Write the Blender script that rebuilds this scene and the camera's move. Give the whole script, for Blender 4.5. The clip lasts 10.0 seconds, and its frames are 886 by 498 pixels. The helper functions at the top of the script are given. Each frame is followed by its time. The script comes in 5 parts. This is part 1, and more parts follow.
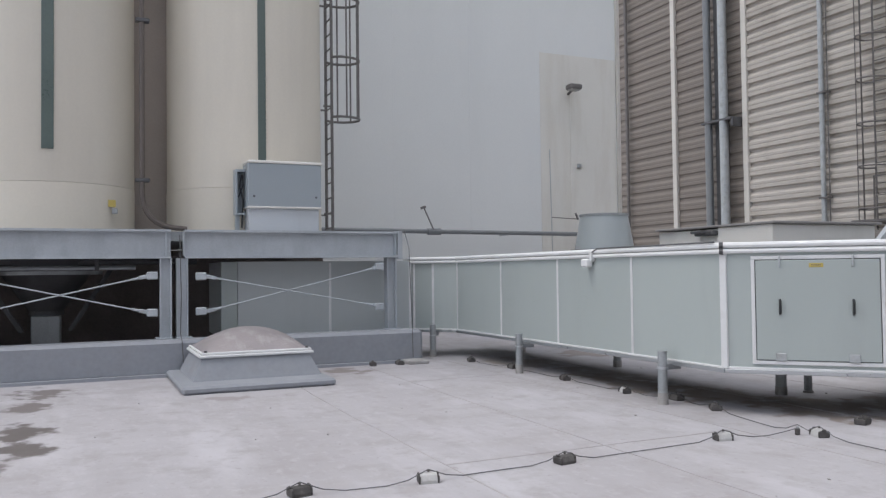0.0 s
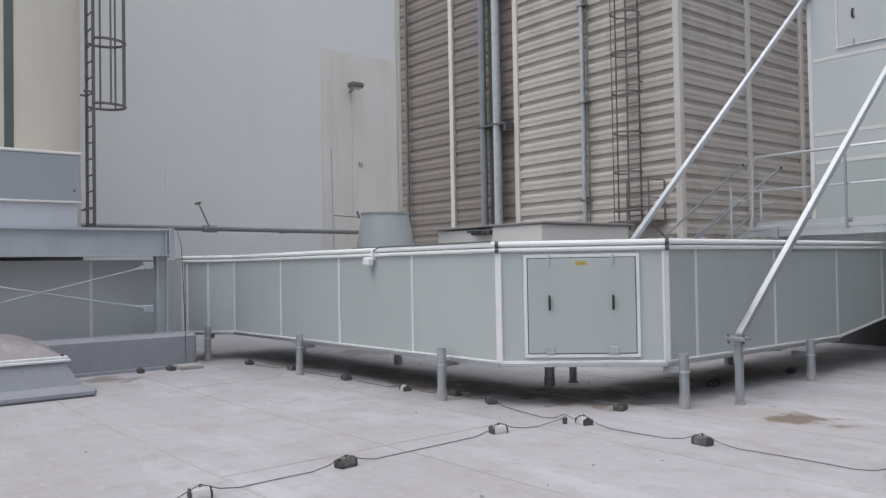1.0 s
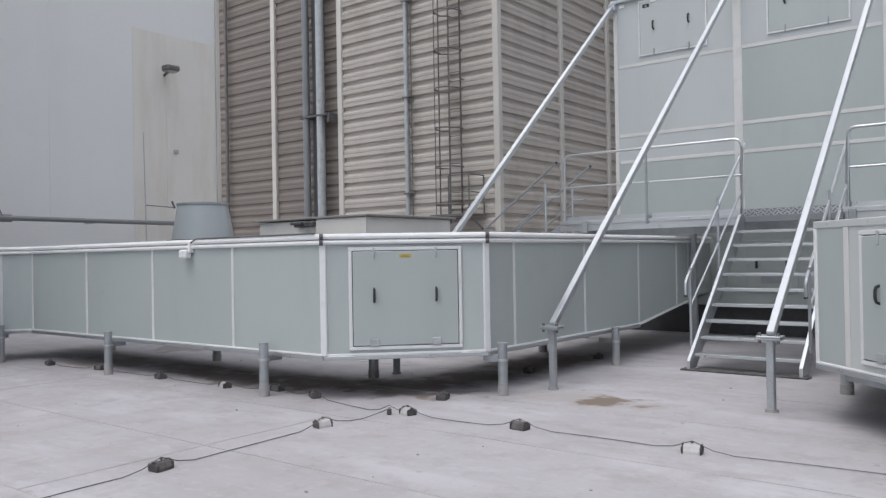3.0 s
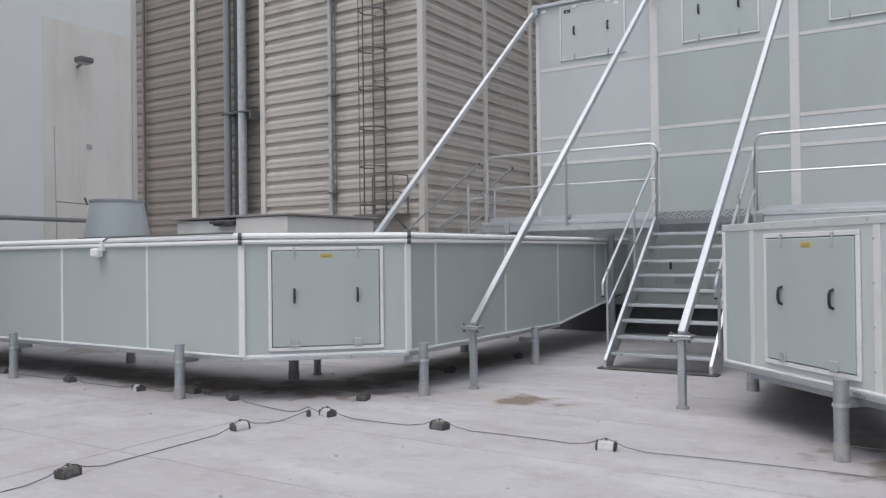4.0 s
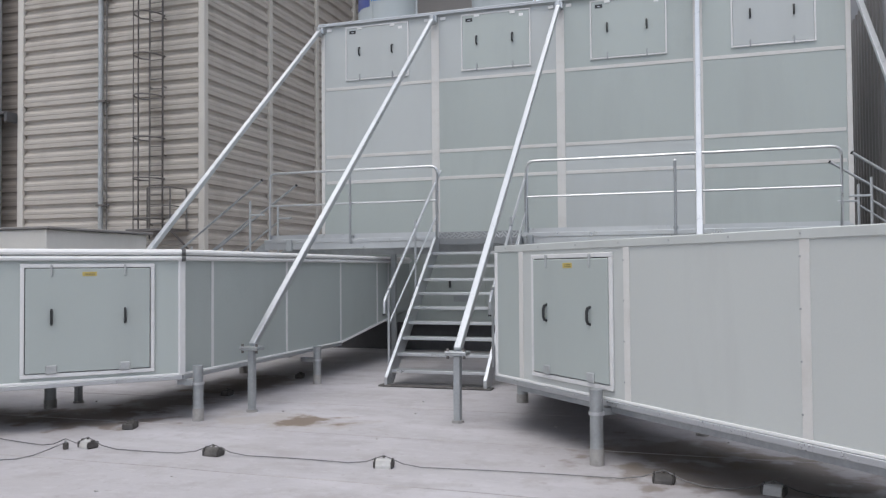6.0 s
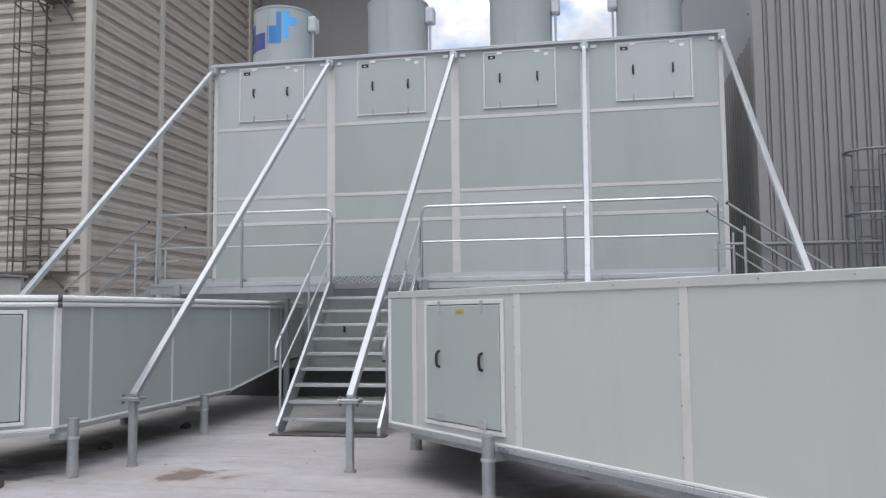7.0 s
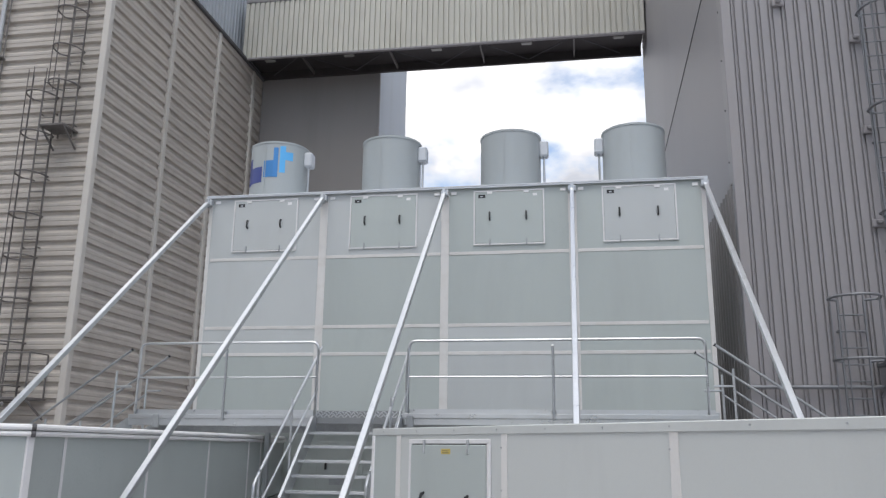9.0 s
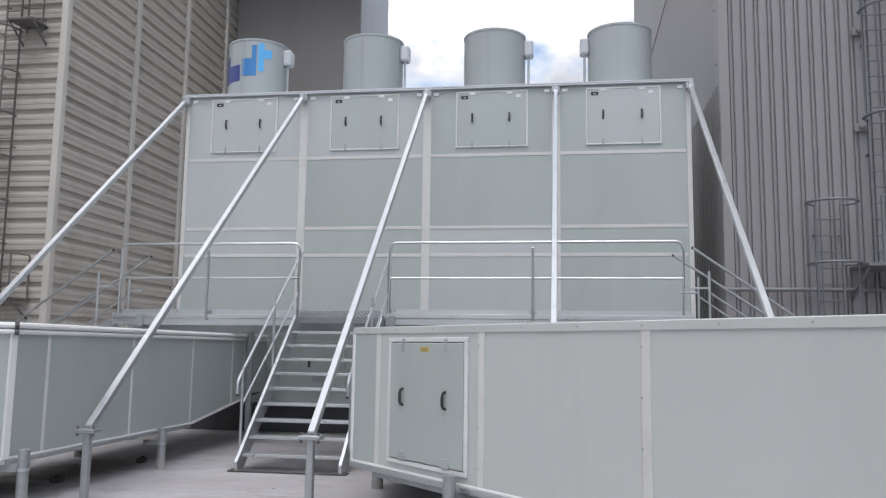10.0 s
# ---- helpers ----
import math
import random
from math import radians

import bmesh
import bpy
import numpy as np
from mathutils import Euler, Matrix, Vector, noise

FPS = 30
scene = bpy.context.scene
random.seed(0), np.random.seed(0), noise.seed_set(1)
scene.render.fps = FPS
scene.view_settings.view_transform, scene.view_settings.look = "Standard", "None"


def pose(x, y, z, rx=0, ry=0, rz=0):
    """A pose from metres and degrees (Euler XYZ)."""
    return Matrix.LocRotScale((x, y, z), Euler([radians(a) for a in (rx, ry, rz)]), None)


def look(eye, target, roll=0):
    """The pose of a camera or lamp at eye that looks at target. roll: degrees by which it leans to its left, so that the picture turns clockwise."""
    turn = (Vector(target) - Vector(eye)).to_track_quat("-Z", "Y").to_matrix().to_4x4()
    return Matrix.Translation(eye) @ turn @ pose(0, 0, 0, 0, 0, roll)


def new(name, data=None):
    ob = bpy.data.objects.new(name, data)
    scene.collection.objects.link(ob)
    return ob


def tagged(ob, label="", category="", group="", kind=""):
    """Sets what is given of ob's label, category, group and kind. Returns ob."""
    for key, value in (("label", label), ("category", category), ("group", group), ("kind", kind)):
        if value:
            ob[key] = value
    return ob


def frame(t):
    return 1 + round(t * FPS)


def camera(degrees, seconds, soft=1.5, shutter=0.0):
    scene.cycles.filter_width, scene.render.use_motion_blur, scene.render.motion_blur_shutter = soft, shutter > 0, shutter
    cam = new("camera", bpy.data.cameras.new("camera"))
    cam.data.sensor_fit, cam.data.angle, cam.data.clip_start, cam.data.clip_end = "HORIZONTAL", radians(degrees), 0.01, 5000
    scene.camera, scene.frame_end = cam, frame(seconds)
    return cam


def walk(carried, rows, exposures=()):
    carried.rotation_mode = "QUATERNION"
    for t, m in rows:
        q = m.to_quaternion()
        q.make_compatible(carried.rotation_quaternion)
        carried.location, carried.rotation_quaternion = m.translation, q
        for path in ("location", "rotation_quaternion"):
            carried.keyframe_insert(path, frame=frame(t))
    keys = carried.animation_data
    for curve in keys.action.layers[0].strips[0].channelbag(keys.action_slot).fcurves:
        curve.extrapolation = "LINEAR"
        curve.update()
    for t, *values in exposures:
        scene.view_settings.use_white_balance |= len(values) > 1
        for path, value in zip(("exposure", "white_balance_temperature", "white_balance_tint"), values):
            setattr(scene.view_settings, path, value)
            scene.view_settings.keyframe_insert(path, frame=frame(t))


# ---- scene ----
cam = camera(57.4, 10.0, soft=1.35)
PATH = [
    (0, (0.109, 0.44, 1.496), (-1.718, 1.252, 1.552), -0.7),
    (0.5, (0.032, 0.492, 1.498), (-1.675, 1.532, 1.546), -0.8),
    (1, (-0.026, 0.526, 1.508), (-1.572, 1.793, 1.551), -1.0),
    (1.5, (-0.064, 0.537, 1.51), (-1.483, 1.945, 1.553), -0.9),
    (2, (-0.062, 0.512, 1.508), (-1.401, 1.998, 1.545), -0.9),
    (3.5, (-0.048, 0.534, 1.507), (-1.223, 2.153, 1.519), -0.9),
    (4, (-0.024, 0.538, 1.513), (-1.109, 2.218, 1.527), -0.7),
    (4.5, (-0.011, 0.539, 1.515), (-0.988, 2.284, 1.536), -0.6),
    (5, (0.001, 0.535, 1.515), (-0.856, 2.342, 1.546), -0.5),
    (5.5, (0.012, 0.553, 1.515), (-0.732, 2.409, 1.554), -0.5),
    (5.7, (0.013, 0.557, 1.517), (-0.681, 2.433, 1.559), -0.4),
    (6.8, (0.047, 0.581, 1.551), (-0.354, 2.537, 1.666), -0.8),
    (7, (0.048, 0.579, 1.556), (-0.315, 2.54, 1.711), -0.6),
    (7.5, (0.047, 0.571, 1.574), (-0.25, 2.529, 1.853), -0.4),
    (8, (0.043, 0.573, 1.582), (-0.243, 2.514, 1.971), -0.1),
    (8.5, (0.043, 0.571, 1.584), (-0.263, 2.492, 2.05), 0.4),
    (9, (0.041, 0.574, 1.575), (-0.284, 2.488, 2.055), 0.7),
    (9.5, (0.054, 0.571, 1.567), (-0.271, 2.505, 1.956), 0.7),
    (10, (0.074, 0.582, 1.559), (-0.215, 2.546, 1.805), 0.8),
]
walk(cam, [(t, look(eye, target, roll)) for t, eye, target, roll in PATH])

# ---- world, sun, exposure ----
scene.view_settings.exposure = -0.22
world = bpy.data.worlds.new("sky")
scene.world = world
world.use_nodes = True
wn, wl = world.node_tree.nodes, world.node_tree.links
wn.clear()
w_out, w_bg = wn.new("ShaderNodeOutputWorld"), wn.new("ShaderNodeBackground")
w_sky = wn.new("ShaderNodeTexSky")
w_sky.sky_type, w_sky.sun_disc = "NISHITA", False
SUN_EL, SUN_AZ = radians(64), radians(186)
w_sky.sun_elevation, w_sky.sun_rotation = SUN_EL, SUN_AZ
w_co, w_map, w_noise, w_ramp, w_mix = (wn.new("ShaderNodeTexCoord"), wn.new("ShaderNodeMapping"), wn.new("ShaderNodeTexNoise"),
                                       wn.new("ShaderNodeValToRGB"), wn.new("ShaderNodeMixRGB"))
w_map.inputs["Location"].default_value = (0.35, 0.2, 0.02)
w_map.inputs["Scale"].default_value = (1.0, 1.0, 1.7)
w_noise.inputs["Scale"].default_value, w_noise.inputs["Detail"].default_value, w_noise.inputs["Roughness"].default_value = 4.6, 7, 0.52
w_ramp.color_ramp.elements[0].position, w_ramp.color_ramp.elements[1].position = 0.405, 0.525
w_ramp.color_ramp.elements[0].color = (0.03, 0.03, 0.03, 1)
CLOUD = (15.2, 14.9, 14.75, 1)
wl.new(w_co.outputs["Generated"], w_map.inputs["Vector"])
wl.new(w_map.outputs["Vector"], w_noise.inputs["Vector"])
wl.new(w_noise.outputs["Fac"], w_ramp.inputs["Fac"])
wl.new(w_ramp.outputs["Color"], w_mix.inputs[0])
w_gain = wn.new("ShaderNodeMixRGB")
w_gain.blend_type = "MULTIPLY"
w_gain.inputs[0].default_value, w_gain.inputs[2].default_value = 1.0, (2.3, 2.3, 2.25, 1)
wl.new(w_sky.outputs["Color"], w_gain.inputs[1])
wl.new(w_gain.outputs["Color"], w_mix.inputs[1])
# an overcast sky is brighter overhead than at the horizon
w_sep, w_rise, w_lift = wn.new("ShaderNodeSeparateXYZ"), wn.new("ShaderNodeMapRange"), wn.new("ShaderNodeMixRGB")
w_rise.inputs["To Min"].default_value, w_rise.inputs["To Max"].default_value = 0.34, 1.67
w_lift.blend_type = "MULTIPLY"
w_lift.inputs[0].default_value, w_lift.inputs[1].default_value = 1.0, CLOUD
wl.new(w_co.outputs["Generated"], w_sep.inputs["Vector"])
wl.new(w_sep.outputs["Z"], w_rise.inputs["Value"])
wl.new(w_rise.outputs["Result"], w_lift.inputs[2])
# grey undersides of the clouds
w_puff, w_tone, w_grey = wn.new("ShaderNodeTexNoise"), wn.new("ShaderNodeValToRGB"), wn.new("ShaderNodeMixRGB")
w_puff.inputs["Scale"].default_value, w_puff.inputs["Detail"].default_value = 7.5, 8
w_tone.color_ramp.elements[0].position, w_tone.color_ramp.elements[1].position = 0.36, 0.60
w_tone.color_ramp.elements[0].color, w_tone.color_ramp.elements[1].color = (0.60, 0.635, 0.71, 1), (1.12, 1.11, 1.10, 1)
w_grey.blend_type = "MULTIPLY"
w_grey.inputs[0].default_value = 1.0
wl.new(w_map.outputs["Vector"], w_puff.inputs["Vector"])
wl.new(w_puff.outputs["Fac"], w_tone.inputs["Fac"])
wl.new(w_lift.outputs["Color"], w_grey.inputs[1])
wl.new(w_tone.outputs["Color"], w_grey.inputs[2])
wl.new(w_grey.outputs["Color"], w_mix.inputs[2])
wl.new(w_mix.outputs["Color"], w_bg.inputs["Color"])
w_bg.inputs["Strength"].default_value = 0.11
wl.new(w_bg.outputs["Background"], w_out.inputs["Surface"])

sun = new("sun", bpy.data.lights.new("sun", "SUN"))
sun.data.energy, sun.data.angle, sun.data.color = 1.35, radians(35), (1.0, 0.965, 0.92)
# the sun stands behind the camera and to its side, as the sky names it
sun_way = Vector((math.sin(SUN_AZ) * math.cos(SUN_EL), math.cos(SUN_AZ) * math.cos(SUN_EL), math.sin(SUN_EL)))
sun.matrix_basis = look(sun_way * 60, (0, 0, 0))


# ---- materials ----
def mat(name, col, rough=0.5, metal=0.0, var=0.07, scale=0.9, bump=0.05, bscale=40, dirt=None, dirt_amount=0.4, dirt_scale=1.2, streak=0.0, rnd=0.05, coat=0.0):
    m = bpy.data.materials.new(name)
    m.use_nodes = True
    n, l = m.node_tree.nodes, m.node_tree.links
    bsdf = n["Principled BSDF"]
    co, info, add = n.new("ShaderNodeTexCoord"), n.new("ShaderNodeObjectInfo"), n.new("ShaderNodeVectorMath")
    off = n.new("ShaderNodeMath"); off.operation = "MULTIPLY"; off.inputs[1].default_value = 37.0
    l.new(info.outputs["Random"], off.inputs[0])
    l.new(co.outputs["Object"], add.inputs[0]); l.new(off.outputs[0], add.inputs[1])
    big, fine = n.new("ShaderNodeTexNoise"), n.new("ShaderNodeTexNoise")
    big.inputs["Scale"].default_value, big.inputs["Detail"].default_value = scale, 6
    fine.inputs["Scale"].default_value, fine.inputs["Detail"].default_value = bscale, 4
    l.new(add.outputs[0], big.inputs["Vector"]); l.new(add.outputs[0], fine.inputs["Vector"])
    both = n.new("ShaderNodeMath"); both.operation = "MULTIPLY_ADD"
    both.inputs[1].default_value, both.inputs[2].default_value = 0.4, 0.0
    l.new(fine.outputs["Fac"], both.inputs[0])
    tot = n.new("ShaderNodeMath"); tot.operation = "MULTIPLY_ADD"; tot.inputs[1].default_value = 0.6
    l.new(big.outputs["Fac"], tot.inputs[0]); l.new(both.outputs[0], tot.inputs[2])
    ramp = n.new("ShaderNodeValToRGB")
    e = ramp.color_ramp.elements
    e[0].position, e[1].position = 0.3, 0.7
    e[0].color = (*[max(0, c * (1 - var)) for c in col], 1)
    e[1].color = (*[min(1, c * (1 + var)) for c in col], 1)
    l.new(tot.outputs[0], ramp.inputs["Fac"])
    colour = ramp.outputs["Color"]
    if rnd:
        vary = n.new("ShaderNodeHueSaturation")
        rg = n.new("ShaderNodeMapRange")
        rg.inputs["To Min"].default_value, rg.inputs["To Max"].default_value = 1 - rnd, 1 + rnd
        l.new(info.outputs["Random"], rg.inputs["Value"]); l.new(rg.outputs["Result"], vary.inputs["Value"])
        l.new(colour, vary.inputs["Color"]); colour = vary.outputs["Color"]
    if dirt:
        dn, dr, dm = n.new("ShaderNodeTexNoise"), n.new("ShaderNodeValToRGB"), n.new("ShaderNodeMixRGB")
        dn.inputs["Scale"].default_value, dn.inputs["Detail"].default_value, dn.inputs["Roughness"].default_value = dirt_scale, 9, 0.62
        dr.color_ramp.elements[0].position, dr.color_ramp.elements[1].position = 0.5, 0.72
        dr.color_ramp.elements[1].color = (dirt_amount,) * 3 + (1,)
        if streak:
            mp = n.new("ShaderNodeMapping"); mp.inputs["Scale"].default_value = (1, 1, streak)
            l.new(add.outputs[0], mp.inputs["Vector"]); l.new(mp.outputs["Vector"], dn.inputs["Vector"])
        else:
            l.new(add.outputs[0], dn.inputs["Vector"])
        l.new(dn.outputs["Fac"], dr.inputs["Fac"]); l.new(dr.outputs["Color"], dm.inputs[0])
        dm.inputs[2].default_value = (*dirt, 1)
        l.new(colour, dm.inputs[1]); colour = dm.outputs["Color"]
    l.new(colour, bsdf.inputs["Base Color"])
    rr = n.new("ShaderNodeMapRange")
    rr.inputs["To Min"].default_value, rr.inputs["To Max"].default_value = max(0.03, rough - 0.1), min(1, rough + 0.1)
    l.new(tot.outputs[0], rr.inputs["Value"]); l.new(rr.outputs["Result"], bsdf.inputs["Roughness"])
    bsdf.inputs["Metallic"].default_value = metal
    bsdf.inputs["Coat Weight"].default_value = coat
    if bump:
        b = n.new("ShaderNodeBump"); b.inputs["Strength"].default_value, b.inputs["Distance"].default_value = bump, 0.01
        l.new(tot.outputs[0], b.inputs["Height"]); l.new(b.outputs["Normal"], bsdf.inputs["Normal"])
    return m


PANEL = mat("panel_paint", (0.405, 0.448, 0.438), 0.30, var=0.03, scale=0.5, bump=0.03, bscale=90, dirt=(0.33, 0.35, 0.35), dirt_amount=0.35, streak=0.2, rnd=0.045)
PANEL_PALE = mat("panel_paint_pale", (0.475, 0.505, 0.51), 0.36, var=0.03, scale=0.5, bump=0.03, bscale=90, dirt=(0.40, 0.42, 0.42), dirt_amount=0.35, streak=0.2, rnd=0.03)
PANEL_GREY = mat("panel_film", (0.515, 0.54, 0.53), 0.34, var=0.03, scale=0.5, bump=0.03, bscale=90, dirt=(0.36, 0.37, 0.37), dirt_amount=0.35, streak=0.2, rnd=0.02)
TRIM = mat("white_trim", (0.69, 0.695, 0.70), 0.4, var=0.04, bump=0.02, dirt=(0.45, 0.45, 0.45), dirt_amount=0.4, dirt_scale=4)
TRIM_SOFT = mat("grey_white_trim", (0.63, 0.625, 0.61), 0.45, var=0.04, bump=0.02, dirt=(0.5, 0.48, 0.45), dirt_amount=0.4, dirt_scale=4)
CAP = mat("white_cap", (0.79, 0.795, 0.795), 0.38, var=0.04, bump=0.02, dirt=(0.5, 0.5, 0.5), dirt_amount=0.3, dirt_scale=3)
GALV = mat("galvanised_steel", (0.54, 0.56, 0.58), 0.30, 0.75, var=0.06, scale=4, bump=0.012, bscale=70, dirt=(0.44, 0.46, 0.48), dirt_amount=0.25, dirt_scale=5)
GALV_DULL = mat("weathered_steel", (0.37, 0.39, 0.405), 0.42, 0.5, var=0.16, scale=5, bump=0.05, dirt=(0.22, 0.23, 0.24), dirt_amount=0.5, dirt_scale=2.5, streak=0.25)
FRAME_STEEL = mat("blue_grey_frame_steel", (0.46, 0.49, 0.52), 0.5, 0.2, var=0.12, scale=3, bump=0.05, dirt=(0.30, 0.32, 0.34), dirt_amount=0.5, dirt_scale=2.5, streak=0.25)
PIPE = mat("grey_pipe", (0.45, 0.47, 0.48), 0.5, 0.4, var=0.12, scale=5, bump=0.04, dirt=(0.24, 0.24, 0.23), dirt_amount=0.5, dirt_scale=6)
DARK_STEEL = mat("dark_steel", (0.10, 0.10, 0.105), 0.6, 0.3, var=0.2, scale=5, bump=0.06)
BLACKISH_STEEL = mat("blackish_steel", (0.045, 0.04, 0.04), 0.7, 0.1, var=0.2, scale=3, bump=0.06)
CAGE = mat("ladder_steel", (0.17, 0.16, 0.155), 0.6, 0.3, var=0.2, scale=5, bump=0.05)
CAGE_GREY = mat("grey_ladder_steel", (0.20, 0.21, 0.225), 0.55, 0.4, var=0.15, scale=5, bump=0.05)
FLUE = mat("dull_grey_flue", (0.22, 0.23, 0.24), 0.45, 0.3, var=0.1, scale=2, bump=0.04, dirt=(0.15, 0.15, 0.15), dirt_amount=0.4, streak=0.2)
BROWN_PIPE = mat("brown_pipe", (0.13, 0.11, 0.10), 0.55, 0.2, var=0.15, scale=3, bump=0.05)
INFILL = mat("brown_infill", (0.36, 0.315, 0.28), 0.7, var=0.1, scale=1, bump=0.06)
BLACK = mat("black_plastic", (0.02, 0.022, 0.024), 0.45, var=0.15, scale=20, bump=0.03)
RUBBER = mat("dark_block", (0.075, 0.07, 0.068), 0.75, var=0.3, scale=9, bump=0.25, bscale=60, dirt=(0.2, 0.19, 0.18), dirt_amount=0.5, dirt_scale=9)
CONCRETE = mat("block_concrete", (0.36, 0.35, 0.34), 0.85, var=0.15, scale=8, bump=0.25, bscale=80, dirt=(0.16, 0.15, 0.14), dirt_amount=0.5, dirt_scale=10)
LAP = mat("membrane_lap", (0.37, 0.352, 0.352), 0.75, var=0.2, scale=2.5, bump=0.1, bscale=30)
PALE = mat("pale_block", (0.48, 0.475, 0.47), 0.55, var=0.12, scale=8, bump=0.12, bscale=70, dirt=(0.3, 0.29, 0.28), dirt_amount=0.5, dirt_scale=10)
CABLE = mat("cable_wire", (0.13, 0.13, 0.135), 0.5, 0.4, var=0.1, bump=0)
CLAD = mat("taupe_cladding", (0.46, 0.425, 0.385), 0.55, 0.0, var=0.06, scale=0.6, bump=0.04, dirt=(0.27, 0.235, 0.20), dirt_amount=0.45, dirt_scale=0.9, streak=0.35, rnd=0.03)
# CLAD again, with the shade of the left corner put into its colour
CLAD_SHADED = mat("shaded_taupe_cladding", (0.185, 0.16, 0.14), 0.6, 0.0, var=0.07, scale=0.6, bump=0.04, dirt=(0.15, 0.13, 0.11), dirt_amount=0.45, dirt_scale=0.9, streak=0.35, rnd=0.03)
CLAD_TRIM = mat("taupe_trim", (0.57, 0.545, 0.505), 0.5, var=0.05, bump=0.03, dirt=(0.34, 0.31, 0.28), dirt_amount=0.35, streak=0.2)
GREY_CLAD = mat("grey_cladding", (0.26, 0.252, 0.26), 0.5, 0.0, var=0.05, scale=0.4, bump=0.03, dirt=(0.24, 0.235, 0.24), dirt_amount=0.4, streak=0.1, rnd=0.03)
PLAIN_GREY = mat("plain_grey_cladding", (0.235, 0.225, 0.222), 0.55, var=0.06, scale=0.3, bump=0.03, dirt=(0.17, 0.165, 0.16), dirt_amount=0.5, dirt_scale=0.5, streak=0.08)
SIDE_GREY = mat("smooth_grey_cladding", (0.27, 0.26, 0.265), 0.5, var=0.04, scale=0.3, bump=0.02, dirt=(0.22, 0.21, 0.21), dirt_amount=0.4, dirt_scale=0.5, streak=0.08)
BLUE_CLAD = mat("blue_grey_cladding", (0.36, 0.39, 0.43), 0.5, var=0.05, bump=0.03, dirt=(0.28, 0.29, 0.31), dirt_amount=0.35, streak=0.1)
CREAM_CLAD = mat("cream_cladding", (0.48, 0.475, 0.425), 0.5, var=0.06, bump=0.03, dirt=(0.38, 0.36, 0.30), dirt_amount=0.5, dirt_scale=1.5, streak=0.15)
SILO = mat("silo_paint", (0.64, 0.597, 0.52), 0.5, var=0.04, scale=0.5, bump=0.04, bscale=25, dirt=(0.45, 0.42, 0.37), dirt_amount=0.3, dirt_scale=0.7, streak=0.12)
WALL = mat("coated_wall", (0.775, 0.79, 0.785), 0.6, var=0.035, scale=0.35, bump=0.05, bscale=30, dirt=(0.68, 0.695, 0.69), dirt_amount=0.5, dirt_scale=0.5, streak=0.12)
WALL_CREAM = mat("bare_wall", (0.72, 0.705, 0.66), 0.65, var=0.05, scale=0.6, bump=0.05, bscale=30, dirt=(0.55, 0.50, 0.42), dirt_amount=0.5, dirt_scale=1.0, streak=0.2)
MEMBRANE = mat("parapet_membrane", (0.285, 0.30, 0.33), 0.6, var=0.12, scale=2.5, bump=0.25, bscale=14, dirt=(0.22, 0.22, 0.23), dirt_amount=0.5, dirt_scale=2.5)
GAUGE = mat("dark_gauge_strip", (0.10, 0.13, 0.12), 0.3, var=0.15, bump=0.02)
SKYLIGHT = mat("weathered_dome", (0.30, 0.27, 0.275), 0.4, var=0.12, scale=3, bump=0.05, dirt=(0.45, 0.43, 0.43), dirt_amount=0.6, dirt_scale=5)
DARK_CONCRETE = mat("undercroft_concrete", (0.24, 0.21, 0.20), 0.9, var=0.25, scale=1.5, bump=0.2, bscale=20)
CABINET = mat("cabinet_grey", (0.33, 0.37, 0.40), 0.45, var=0.04, bump=0.02)
WHITE_BOX = mat("white_sheet", (0.74, 0.72, 0.685), 0.5, var=0.05, bump=0.03, dirt=(0.5, 0.48, 0.44), dirt_amount=0.4, streak=0.2)
PALE_BLUE = mat("pale_blue_sheet", (0.52, 0.55, 0.585), 0.45, var=0.05, bump=0.02, dirt=(0.42, 0.44, 0.46), dirt_amount=0.4, streak=0.2)
FELT = mat("dark_felt", (0.25, 0.24, 0.235), 0.85, var=0.15, scale=3, bump=0.2, bscale=60)
YELLOW = mat("yellow_label", (0.52, 0.41, 0.12), 0.5, var=0.05, bump=0)
NAVY = mat("navy_print", (0.06, 0.08, 0.25), 0.4, var=0.03, bump=0)
MIDBLUE = mat("mid_blue_print", (0.05, 0.22, 0.52), 0.4, var=0.03, bump=0)
SKYBLUE = mat("light_blue_print", (0.10, 0.42, 0.80), 0.4, var=0.03, bump=0)
LAMP_GLASS = mat("lamp_glass", (0.35, 0.35, 0.33), 0.2, var=0.05, bump=0)
STACK = mat("stack_paint", (0.365, 0.40, 0.412), 0.38, var=0.03, scale=1, bump=0.02, dirt=(0.34, 0.36, 0.36), dirt_amount=0.4, streak=0.2)


